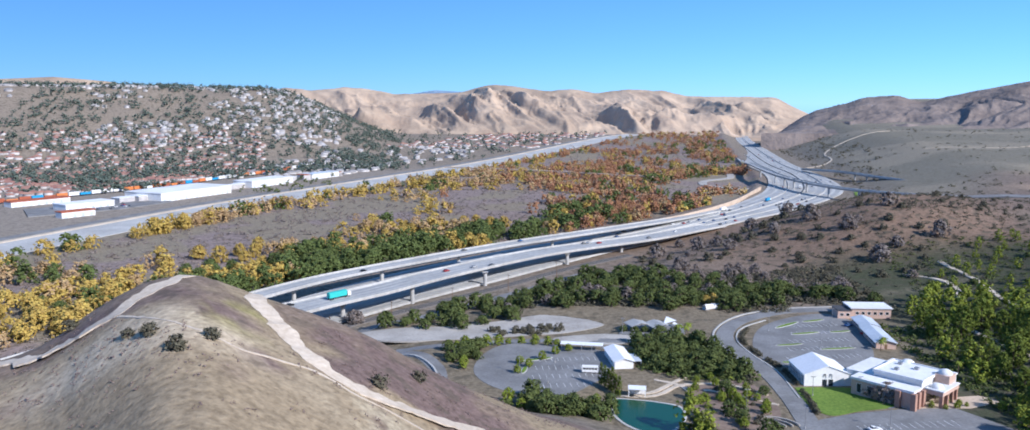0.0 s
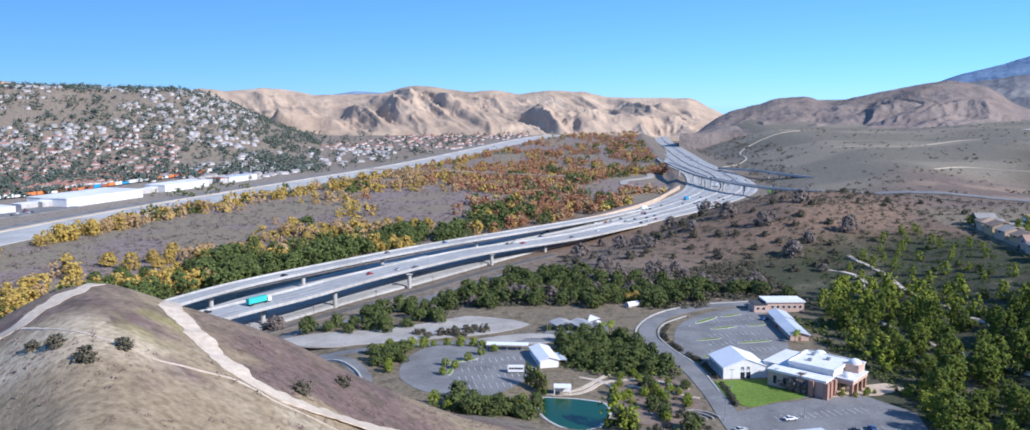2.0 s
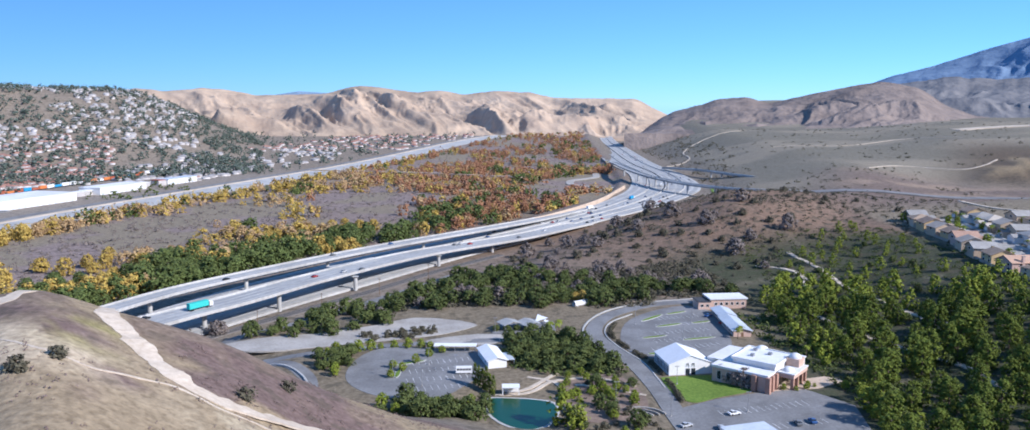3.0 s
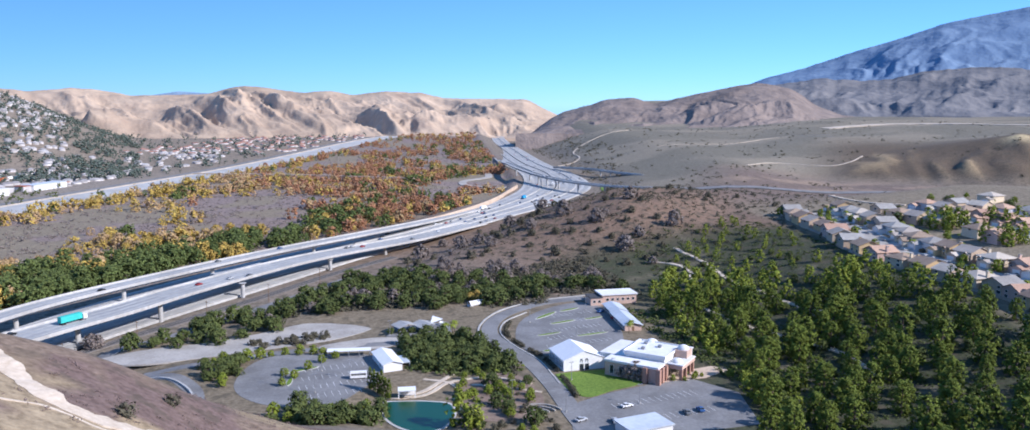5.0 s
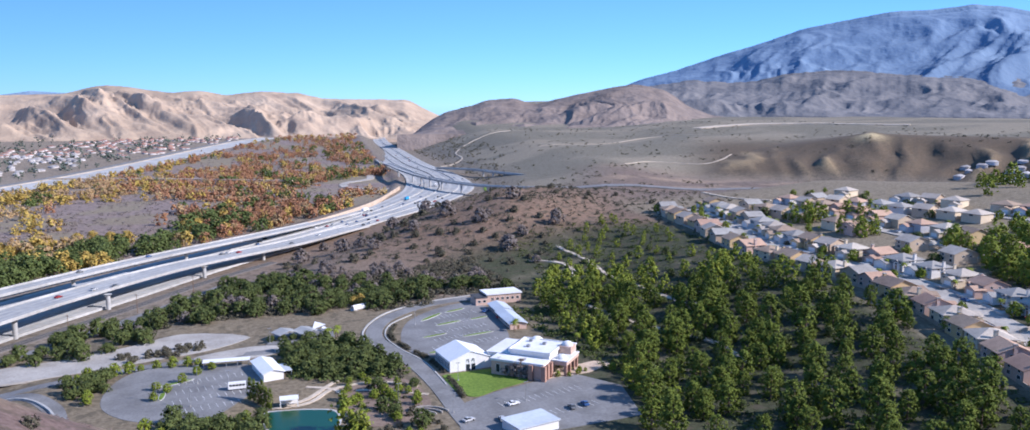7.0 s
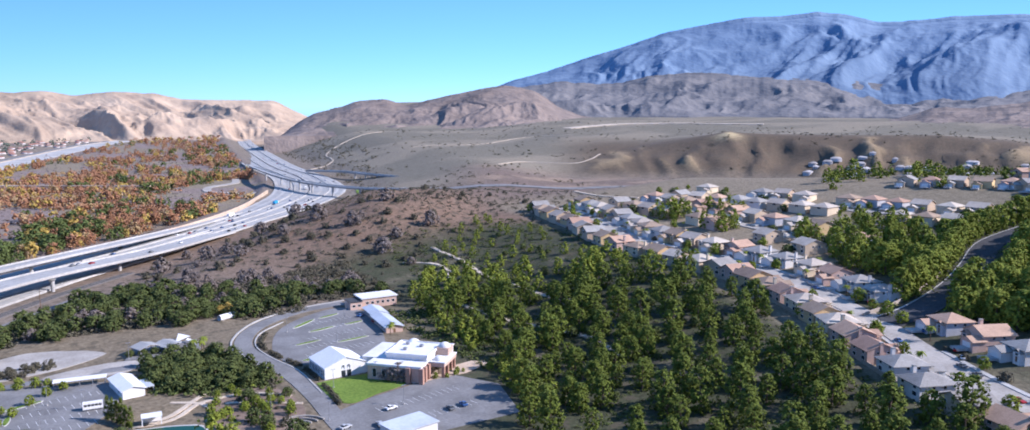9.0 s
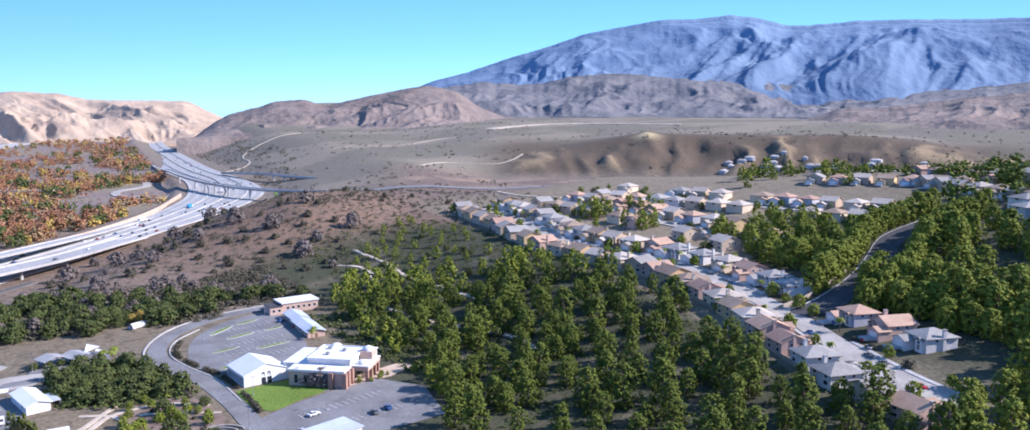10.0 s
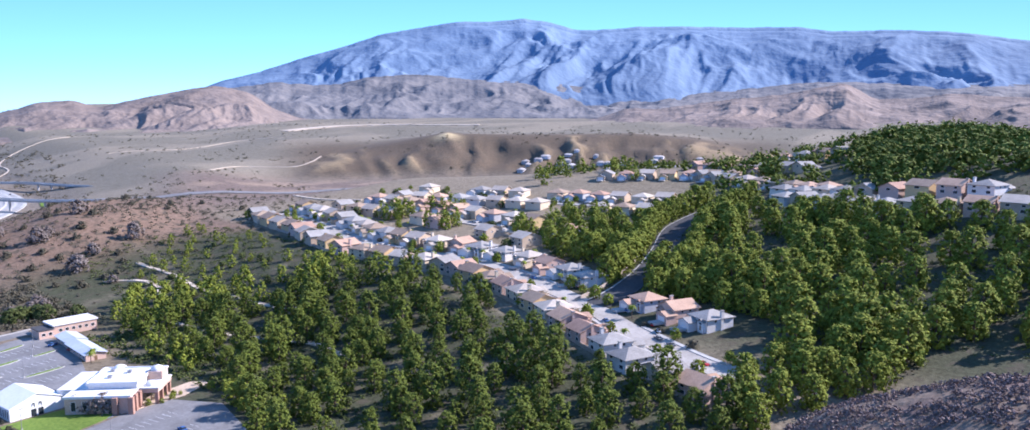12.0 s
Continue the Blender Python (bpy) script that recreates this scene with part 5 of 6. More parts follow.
grey_brush = leafy("grey_brush", (0.14, 0.115, 0.10), (0.26, 0.22, 0.195))
dark_brush = leafy("dark_brush", (0.060, 0.058, 0.038), (0.14, 0.125, 0.085))
# leaf green mixed with the bluish haze that lies over the town
far_leaf = leafy("haze_tinted_town_leaves", (0.060, 0.082, 0.070), (0.130, 0.155, 0.120))
dead_grass = leafy("dry_weeds", (0.150, 0.110, 0.100), (0.270, 0.205, 0.180))
bark = surface("bark", (0.09, 0.065, 0.045), (0.16, 0.12, 0.09), scale=4.0, rough=1.0, bump=0.5)

OCTA_V = np.array([(1, 0, 0), (-1, 0, 0), (0, 1, 0), (0, -1, 0), (0, 0, 1), (0, 0, -1)], float)
OCTA_F = np.array([(0, 2, 4), (2, 1, 4), (1, 3, 4), (3, 0, 4), (2, 0, 5), (1, 2, 5), (3, 1, 5), (0, 3, 5)])


def tri_mesh(name, verts, faces, material, parent=None):
    me = bpy.data.meshes.new(name)
    me.vertices.add(len(verts))
    me.vertices.foreach_set("co", np.asarray(verts, np.float32).ravel())
    me.loops.add(len(faces) * 3)
    me.loops.foreach_set("vertex_index", np.asarray(faces, np.int32).ravel())
    me.polygons.add(len(faces))
    me.polygons.foreach_set("loop_start", np.arange(0, len(faces) * 3, 3, dtype=np.int32))
    me.update(calc_edges=True)
    me.materials.append(material)
    ob = new(name, me)
    if parent is not None:
        ob.parent = parent
    return ob


def tufts(centres, radii, rng, flat=0.75):
    """Many ragged eight-sided clumps of leaves."""
    n = len(centres)
    v = OCTA_V[None] * rng.uniform(0.6, 1.3, (n, 6, 1)) * radii[:, None, None]
    v = v * np.array((1, 1, flat))
    a, b = rng.uniform(0, 2 * np.pi, n), rng.uniform(-0.6, 0.6, n)
    ca, sa, cb, sb = np.cos(a), np.sin(a), np.cos(b), np.sin(b)
    x, y, z = v[..., 0], v[..., 1], v[..., 2]
    x, y = x * ca[:, None] - y * sa[:, None], x * sa[:, None] + y * ca[:, None]
    y, z = y * cb[:, None] - z * sb[:, None], y * sb[:, None] + z * cb[:, None]
    v = np.stack([x, y, z], -1) + centres[:, None]
    f = OCTA_F[None] + 6 * np.arange(n)[:, None, None]
    return v.reshape(-1, 3), f.reshape(-1, 3)


def crown(seed, n, height, base, radius, form, size, sprays=7):
    """Corners and faces of a crown: clumps laid over limbs, and leaf sprays that face outwards and break the outline."""
    rng = np.random.RandomState(seed)
    u = rng.uniform(0, 1, n) ** 0.9
    a = rng.uniform(0, 2 * np.pi, n)
    if form == "pine":
        r = radius * np.sqrt(np.maximum(0.03, 1 - (u - 0.36) ** 2 / 0.43)) * (0.93 + 0.07 * np.sin(u * 19 + seed))
    elif form == "cypress":
        r = radius * np.sin(np.pi * np.clip(0.12 + 0.88 * u, 0, 1)) ** 0.5
    else:
        r = radius * np.sqrt(np.maximum(0.02, 1 - (2 * u - 0.75) ** 2 / 1.6))
    lobes = 1 + 0.20 * np.sin(a * 3 + seed + 4 * u) + 0.14 * np.sin(a * 5 + 2 * seed + 9 * u)
    rr = r * lobes * np.sqrt(rng.uniform(0.3, 1.0, n))
    c = np.stack([rr * np.cos(a), rr * np.sin(a), base + (height - base) * u], 1)
    core = np.argsort(rr / (r + 0.01))[: max(3, int(n * 0.45))]
    v, f = tufts(c[core], size * rng.uniform(0.7, 1.2, len(core)), rng)
    k = np.repeat(np.arange(n), sprays)
    m = len(k)
    mid = np.array((0, 0, base + (height - base) * 0.36))
    out = c[k] - mid
    out = out / (np.linalg.norm(out, axis=1, keepdims=True) + 1e-6)
    at = c[k] + out * size * rng.uniform(0.0, 0.8, (m, 1)) + rng.normal(0, size * 0.38, (m, 3))
    facing = out + rng.normal(0, 0.45, (m, 3)) + np.array((0, 0, 0.25))
    facing = facing / np.linalg.norm(facing, axis=1, keepdims=True)
    side = np.cross(facing, rng.normal(0, 1, (m, 3)))
    side = side / (np.linalg.norm(side, axis=1, keepdims=True) + 1e-6)
    up = np.cross(facing, side)
    t = np.stack([at[:, None] + (side * math.cos(w))[:, None] * size * rng.uniform(0.4, 0.85, (m, 1, 1)) + (up * math.sin(w))[:, None] * size * rng.uniform(0.4, 0.85, (m, 1, 1)) for w in (0.0, 2.1, 4.2)], 1)[:, :, 0]
    f = np.vstack([f, len(v) + np.arange(m * 3).reshape(-1, 3)])
    return np.vstack([v, t.reshape(-1, 3)]), f


def limbs(bm, height, r, seed, spread=0.5):
    """A tapered trunk with a few limbs."""
    rr = random.Random(seed)
    tube(bm, 0, 0, -1.0, height * 0.45, r, r * 0.7, 7)
    tube(bm, 0, 0, height * 0.45, height * 0.9, r * 0.7, r * 0.15, 6)
    for i in range(4):
        z = height * rr.uniform(0.25, 0.6)
        tube(bm, 0, 0, 0, height * spread, r * 0.4, r * 0.1, 5, pose(0, 0, z, rr.uniform(40, 65), 0, i * 90 + rr.uniform(-30, 30)))


def tree(name, seed, form, height, base, radius, leaf, n, size, sprays, label, category, group):
    ob = thing(name, Matrix(), label, category, group)
    bm = bmesh.new()
    limbs(bm, height, radius * 0.075 + 0.06, seed, 0.3 if form == "pine" else 0.45)
    part("trunk", bm, bark, ob)
    v, f = crown(seed, n, height, base, radius, form, size, sprays)
    tri_mesh("crown", v, f, leaf, ob)
    return ob


PROTOTYPES = {
    "pine": [tree("pine_tree", k, "pine", 12.0 + k * 0.7, 0.5, 4.5 + 0.3 * (k % 3), pine_leaf, 190, 0.78, 8, "full green pine tree on the planted bank", "pine tree", "pines of the bank") for k in range(6)],
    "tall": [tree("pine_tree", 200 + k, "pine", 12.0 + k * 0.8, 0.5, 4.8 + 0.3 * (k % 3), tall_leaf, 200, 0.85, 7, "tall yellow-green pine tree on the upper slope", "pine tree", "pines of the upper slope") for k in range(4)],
    "oak": [tree("oak_tree", 20 + k, "round", 7.0 + k * 0.6, 1.2, 4.4, oak_leaf, 120, 0.9, 7, "dark green spreading oak in the canyon", "oak tree", "canyon oaks") for k in range(4)],
    "bright": [tree("garden_tree", 30 + k, "round", 6.0 + k * 0.7, 1.3, 2.9, bright_leaf, 90, 0.7, 7, "fresh green rounded garden tree", "tree", "garden trees") for k in range(3)],
    "yellow": [tree("cottonwood_tree", 40 + k, "round", 10.0 + k, 1.6, 5.2, yellow_leaf, 150, 1.0, 7, "golden yellow autumn cottonwood on the flats", "cottonwood", "autumn cottonwoods") for k in range(3)],
    "river": [tree("river_tree", 50 + k, "round", 11.0 + k, 1.5, 5.2, river_leaf, 160, 1.0, 7, "dark green tree on the river flats", "tree", "river trees") for k in range(3)],
    "rusty": [tree("sycamore_tree", 60 + k, "round", 10.0 + k, 1.6, 5.0, rust_leaf, 150, 1.0, 7, "rust-coloured autumn sycamore on the flats", "sycamore", "autumn sycamores") for k in range(2)],
    "shrub": [tree("shrub", 70 + k, "round", 2.6 + 0.4 * k, 0.1, 2.1, dark_brush, 60, 0.6, 6, "dark rounded shrub on dry ground", "shrub", "shrubs") for k in range(3)],
    "grey": [tree("bare_tree", 80 + k, "round", 6.0 + k, 0.8, 3.6, grey_brush, 90, 0.8, 7, "grey leafless brushy tree", "tree", "bare trees") for k in range(2)],
    "cypress": [tree("cypress_tree", 90 + k, "cypress", 9.0 + k, 0.4, 0.95, pine_leaf, 80, 0.5, 6, "narrow upright dark cypress", "cypress", "cypress row") for k in range(2)],
}


def palm(seed):
    ob = thing("palm_tree", Matrix(), "tall palm with an arching yellow-green crown", "palm tree", "palms")
    bm = bmesh.new()
    tube(bm, 0, 0, -0.5, 6.5, 0.24, 0.17, 8)
    part("trunk", bm, bark, ob)
    r = random.Random(seed)
    for i in range(15):
        bm = bmesh.new()
        a, up = 2 * math.pi * i / 15 + r.uniform(-0.2, 0.2), r.uniform(-0.3, 0.9)
        pts, w = [], (0.1, 0.55, 0.5, 0.3, 0.05)
        for j in range(5):
            s_ = j / 4
            pts.append((2.7 * s_ * math.cos(a), 2.7 * s_ * math.sin(a), 6.5 + up * 1.7 * s_ - 2.1 * s_ * s_))
        rows = [[bm.verts.new((p[0] - math.sin(a) * k * w[j], p[1] + math.cos(a) * k * w[j], p[2] - abs(k) * 0.12)) for k in (-1, 0, 1)] for j, p in enumerate(pts)]
        for j in range(4):
            for k in range(2):
                bm.faces.new((rows[j][k], rows[j][k + 1], rows[j + 1][k + 1], rows[j + 1][k]))
        part("frond", bm, bright_leaf, ob)
    return ob


PROTOTYPES["palm"] = [palm(1), palm(2)]
placed = set()
PINES_SET, PINES_FAR = [], []
UP_LINE = smooth_line(UP_ROAD, 4)
TAKEN = {}


def free(x, y, gap):
    """Keeps plants apart."""
    c = (int(x // 4), int(y // 4))
    for i in range(c[0] - 3, c[0] + 4):
        for j in range(c[1] - 3, c[1] + 4):
            for u, v in TAKEN.get((i, j), ()):
                if (u - x) ** 2 + (v - y) ** 2 < gap * gap:
                    return False
    TAKEN.setdefault(c, []).append((x, y))
    return True


def plant(kind, x, y, scale, r):
    if kind == "pine" and 385 < math.hypot(x, y) < 570 and math.degrees(math.atan2(x, y)) < 64.7 and beside(x, y, UP_LINE) > -11:
        return None
    if kind == "pine" and (math.hypot(x, y) > 455 or len(PINES_SET) >= 300):
        PINES_FAR.append((x, y, scale))
        return None
    if kind in ("pine", "tall"):
        PINES_SET.append(x)
    k = r.randrange(len(PROTOTYPES[kind]))
    ob = PROTOTYPES[kind][k]
    m = pose(x, y, on_ground(x, y) - 0.15, 0, 0, r.uniform(0, 360))
    if (kind, k) in placed:
        ob = copy_thing(ob, m)
    else:
        placed.add((kind, k))
        ob.matrix_world = m
    ob.scale = (scale * r.uniform(0.9, 1.1), scale * r.uniform(0.9, 1.1), scale)
    return ob


def inside(x, y, poly):
    hit = False
    for (ax, ay), (bx, by) in zip(poly, poly[1:] + poly[:1]):
        if (ay > y) != (by > y) and x < (bx - ax) * (y - ay) / (by - ay) + ax:
            hit = not hit
    return hit


def grove(kind, poly, count, gap, lo, hi, seed):
    """Up to count plants scattered over an area in plan."""
    r = random.Random(seed)
    xs, ys = [p[0] for p in poly], [p[1] for p in poly]
    made = 0
    for _ in range(count * 12):
        if made >= count:
            break
        x, y = r.uniform(min(xs), max(xs)), r.uniform(min(ys), max(ys))
        if inside(x, y, poly) and free(x, y, gap):
            plant(kind if isinstance(kind, str) else r.choice(kind), x, y, r.uniform(lo, hi), r)
            made += 1


# pines: the bank below the houses, dense in its lower half
grove("pine", [(186, 300), (196, 380), (214, 440), (236, 452), (300, 395), (324, 400), (323, 330), (316, 270), (284, 208), (264, 160), (262, 108), (240, 92), (196, 140), (150, 222), (168, 252)], 200, 8.4, 0.62, 1.15, 1)
grove("pine", [(214, 440), (236, 480), (330, 540), (338, 480), (320, 420), (312, 345), (300, 395)], 34, 11, 0.38, 0.62, 2)
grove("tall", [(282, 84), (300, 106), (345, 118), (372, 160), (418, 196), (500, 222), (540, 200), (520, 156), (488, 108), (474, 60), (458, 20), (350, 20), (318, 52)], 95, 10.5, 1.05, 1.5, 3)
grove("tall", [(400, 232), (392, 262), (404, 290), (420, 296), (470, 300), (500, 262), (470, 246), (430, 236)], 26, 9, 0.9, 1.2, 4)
grove("pine", [(470, 330), (462, 300), (505, 300), (500, 330)], 10, 8, 0.7, 1.0, 5)
grove("pine", [(436, 470), (428, 440), (470, 400), (474, 430)], 7, 8, 0.8, 1.1, 15)
grove("pine", [(560, 470), (560, 380), (640, 300), (700, 330), (700, 420), (620, 480)], 12, 14, 0.9, 1.3, 6)
grove("oak", [(190, 300), (205, 400), (236, 470), (320, 500), (312, 330), (262, 190), (170, 225)], 60, 6, 0.35, 0.6, 7)
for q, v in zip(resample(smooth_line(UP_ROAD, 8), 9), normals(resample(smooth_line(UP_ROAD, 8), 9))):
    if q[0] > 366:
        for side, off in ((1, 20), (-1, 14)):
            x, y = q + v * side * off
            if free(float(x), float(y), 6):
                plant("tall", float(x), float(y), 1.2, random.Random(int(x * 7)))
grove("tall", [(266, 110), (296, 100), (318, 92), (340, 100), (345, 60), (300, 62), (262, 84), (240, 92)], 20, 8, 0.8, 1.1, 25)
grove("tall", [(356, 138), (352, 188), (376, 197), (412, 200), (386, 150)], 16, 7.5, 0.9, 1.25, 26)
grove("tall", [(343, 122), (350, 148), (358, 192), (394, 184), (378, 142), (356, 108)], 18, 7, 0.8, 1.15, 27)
for cx, cy in ((431, 439), (429, 388), (443, 322)):
    grove("pine", [(cx - 14, cy - 10), (cx - 10, cy + 12), (cx + 12, cy + 12), (cx + 14, cy - 10)], 5, 6, 0.75, 1.1, int(cx))
# the canyon
grove("oak", [(-60, 425), (-20, 462), (20, 500), (60, 545), (100, 520), (130, 480), (190, 455), (200, 436), (150, 440), (110, 426), (86, 420), (60, 440), (30, 432), (0, 440), (-30, 428)], 120, 6.2, 0.65, 1.1, 8)
grove("oak", [(54, 336), (56, 372), (84, 378), (92, 352), (96, 322), (84, 318), (66, 322)], 42, 5.2, 0.55, 0.85, 9)
grove("grey", [(-50, 420), (-10, 455), (40, 520), (110, 540), (170, 500), (200, 470), (160, 455), (60, 450), (0, 435)], 40, 6, 0.6, 1.0, 10)
grove(["shrub", "shrub", "grey"], [(60, 545), (110, 640), (180, 720), (260, 680), (300, 560), (260, 490), (200, 480), (130, 500)], 80, 9, 0.7, 1.7, 11)
grove("shrub", [(180, 720), (240, 790), (330, 800), (420, 740), (440, 640), (380, 560), (320, 560), (260, 680)], 34, 13, 0.6, 1.3, 12)
# round the car parks and the pond
grove(["oak", "bright", "oak"], [(-6, 292), (2, 298), (20, 292), (36, 298), (34, 270), (10, 268), (-4, 282)], 24, 4.6, 0.5, 0.85, 13)
grove(["oak", "bright"], [(-28, 338), (-18, 322), (-16, 345), (-12, 362), (-22, 372), (-32, 360)], 14, 4.4, 0.5, 0.8, 14)
grove("bright", [(-10, 366), (4, 372), (22, 366), (20, 362), (4, 368)], 7, 4, 0.5, 0.75, 16)
grove("oak", [(-70, 402), (-50, 412), (-20, 416), (8, 430), (2, 412), (-24, 398), (-44, 394)], 14, 6.5, 0.6, 1.05, 17)
grove("shrub", [(-16, 392), (6, 400), (26, 398), (14, 386), (-6, 384)], 16, 3.4, 0.7, 1.1, 18)
grove(["bright", "shrub", "oak"], [(62, 262), (64, 276), (76, 270), (92, 264), (92, 250), (70, 250)], 12, 4, 0.4, 0.8, 19)
grove(["shrub", "bright"], [(66, 300), (70, 318), (94, 322), (96, 300), (84, 292)], 12, 5, 0.4, 0.7, 20)
grove(["bright", "pine"], [(162, 240), (172, 262), (176, 285), (186, 292), (190, 270), (176, 236)], 14, 5, 0.5, 0.75, 21)
grove(["bright", "shrub", "oak", "bright"], [(68, 309), (96, 305), (91, 277), (77, 264), (65, 293)], 22, 4, 0.35, 0.7, 28)
grove("bright", [(148, 286), (158, 293), (168, 291), (160, 284)], 6, 2.5, 0.25, 0.4, 22)
grove("yellow", [(96, 436), (104, 446), (118, 444), (112, 434)], 3, 4, 0.45, 0.6, 23)
rt = random.Random(9)
for i in range(6):
    plant("cypress", 34 + i * 1.2, 312 - i * 1.9, rt.uniform(0.8, 1.05), rt)
for x, y, s in ((60, 268, 0.95), (64, 262, 0.7), (186, 345, 0.8), (190, 330, 0.9), (184, 315, 0.75)):
    plant("pine", x, y, s, rt)
for x, y, s in ((135.5, 297, 0.9), (138, 294, 1.0), (140.5, 292, 0.85), (134, 301, 0.7)):
    plant("grey", x, y, s, rt)
for i in range(34):
    a = i / 33
    p_ = smooth_line([(108, 282), (110, 297), (111.5, 328), (107.5, 352), (106.5, 374), (114, 392)], 8)
    q = p_[min(len(p_) - 1, int(a * (len(p_) - 1)))]
    plant("shrub", float(q[0]), float(q[1]), rt.uniform(0.45, 0.65), rt)
for x, y in ((53, 389), (58, 388), (63, 387.5), (68, 387)):
    plant("oak", x, y, 0.42, rt)
for x, y in ((2, 338), (6, 334), (1, 326), (12, 344), (18, 352), (24, 356)):
    plant("bright", x, y, 0.55, rt)
for x, y, s in ((155.5, 292, 0.75), (164, 357, 0.8), (167, 361, 0.8), (98, 318, 0.4), (86, 316, 0.35), (78, 380, 0.9), (81, 378, 0.85), (83, 383, 0.9), (182, 326, 0.8)):
    plant("palm", x, y, s, rt)
p_ = resample(smooth_line(STREET, 8), 11)
n_ = normals(p_)
for q, v in zip(p_, n_):
    for side in (-1, 1):
        if rt.random() < 0.9:
            x, y = q + v * side * rt.choice((8.6, 9.4, 27))
            plant(rt.choice(("palm", "bright", "palm", "shrub", "bright")), float(x), float(y), rt.uniform(0.65, 1.05), rt)
for i in range(70):
    x, y = rt.uniform(395, 545), rt.uniform(270, 530)
    plant(rt.choice(("bright", "oak", "palm")), x, y, rt.uniform(0.5, 0.9), rt)
# the near ridge and the foot of it
for x, y, s in ((-105, 189, 0.8), (-73, 159.5, 0.75), (-64, 151, 0.9), (-60, 158, 0.7), (-30.5, 178.5, 0.85), (-79, 163, 0.6), (-24, 200, 0.8)):
    plant("shrub", x, y, s, rt)
for x, y, s in ((-246, 441, 1.2), (-262, 462, 1.0), (-282, 476, 1.1), (-250, 505, 1.2), (-298, 533, 1.3), (-205, 470, 0.9)):
    plant("oak", x, y, s, rt)
plant("grey", -84, 424, 1.1, rt)
plant("grey", -86, 427, 1.0, rt)

# ---- river woods, brush and the far town, too many to count ----


def scatter(name, points, scales, protos, material, label, seed, stretch=1.0):
    """One mesh of many plants, each a turned and scaled crown."""
    rng = np.random.RandomState(seed)
    vs, fs, total = [], [], 0
    for (x, y), s in zip(points, scales):
        v, f = protos[rng.randint(len(protos))]
        a = rng.uniform(0, 2 * np.pi)
        c, sn = math.cos(a) * s, math.sin(a) * s
        w = np.stack([v[:, 0] * c - v[:, 1] * sn + x, v[:, 0] * sn + v[:, 1] * c + y, v[:, 2] * s * stretch + on_ground(x, y) - 0.2], 1)
        vs.append(w)
        fs.append(f + total)
        total += len(v)
    ob = tri_mesh(name, np.vstack(vs), np.vstack(fs), material)
    return tagged(ob, label, "trees", kind="stuff")


FINE = [crown(100 + k, 44, 9.5, 0.6, 4.6, "round", 1.2, 5) for k in range(4)]
COARSE = [crown(110 + k, 17, 8.5, 0.4, 4.6, "round", 1.75, 4) for k in range(4)]
LOW = [crown(120 + k, 9, 1.7, 0.0, 1.9, "round", 0.75, 3) for k in range(4)]
TINY = [crown(130 + k, 6, 7.5, 0.6, 3.4, "round", 2.1, 2) for k in range(3)]

rng = np.random.RandomState(3)
d = 470 * (2750 / 470) ** rng.uniform(0, 1, 26000)
az = np.radians(rng.uniform(-36, 19, 26000))
fx, fy = d * np.sin(az), d * np.cos(az)
fs_, fl_ = beside(fx, fy, FREEWAY_LINE), beside(fx, fy, LEVEE_LINE)
fn = fbm(fx / 120, fy / 120, 3, 50)
fm = fbm(fx / 60, fy / 60, 3, 51)
flat = (fs_ < np.where(d > 900, -62, -78)) & (fl_ > 44)
width = np.clip(-fs_, 1, None) / np.clip(-fs_ + fl_, 1, None)
thick = np.where(width < 0.36, 0.95 * (fn > 0.36), np.where(width < 0.60, 0.8 * (fn > 0.50), 0.6 * (fn > 0.58))) + np.where(width > 0.84, 0.75, 0.0)
thick = thick * np.where((d < 760) & (width > 0.3), 0.45, 1.0)
thick = np.where(d > 1150, np.maximum(thick, 0.8 * (fn > 0.46)), thick)
keep = flat & (rng.uniform(0, 1, len(d)) < thick * np.clip(d / 1900, 0.2, 0.8)) & (np.hypot((fx - 310) / 60, (fy - 1240) / 110) > 1)
fx, fy, d, az, width, fn, fm = [v[keep] for v in (fx, fy, d, az, width, fn, fm)]
cluster = fbm(fx / 42, fy / 42, 3, 53)
tone = np.clip(0.5 + (cluster - 0.5) * 2.4 + rng.uniform(-0.3, 0.3, len(d)), 0, 1)
rusty = step(-6, 6, np.degrees(az)) * step(650, 900, d)
green = np.clip(0.88 * step(0.30, 0.12, width) * step(1000, 700, d) + 0.42 * step(0.5, 0.2, width) + 0.10, 0, 0.9) * (1 - 0.35 * rusty)
kindof = np.where(tone < green, 0, np.where(rng.uniform(0, 1, len(d)) < rusty * 0.78, 2, np.where((fm > 0.52) & (rng.uniform(0, 1, len(d)) < 0.7), 3, 1)))
size = rng.uniform(0.75, 1.6, len(d)) * np.where(kindof == 0, 1.0, 0.92)
for k, material, label in ((0, river_leaf, "dark green river woods"), (1, yellow_leaf, "golden cottonwoods along the river"), (2, rust_leaf, "rust-red autumn woods"), (3, tan_leaf, "tan autumn willows")):
    near_ = (kindof == k) & (d < 900)
    far_ = (kindof == k) & (d >= 900)
    scatter("river_woods", list(zip(fx[near_], fy[near_])), size[near_], FINE, material, label, 60 + k)
    scatter("far_river_woods", list(zip(fx[far_], fy[far_])), size[far_], COARSE, material, label, 70 + k)
rg = random.Random(31)
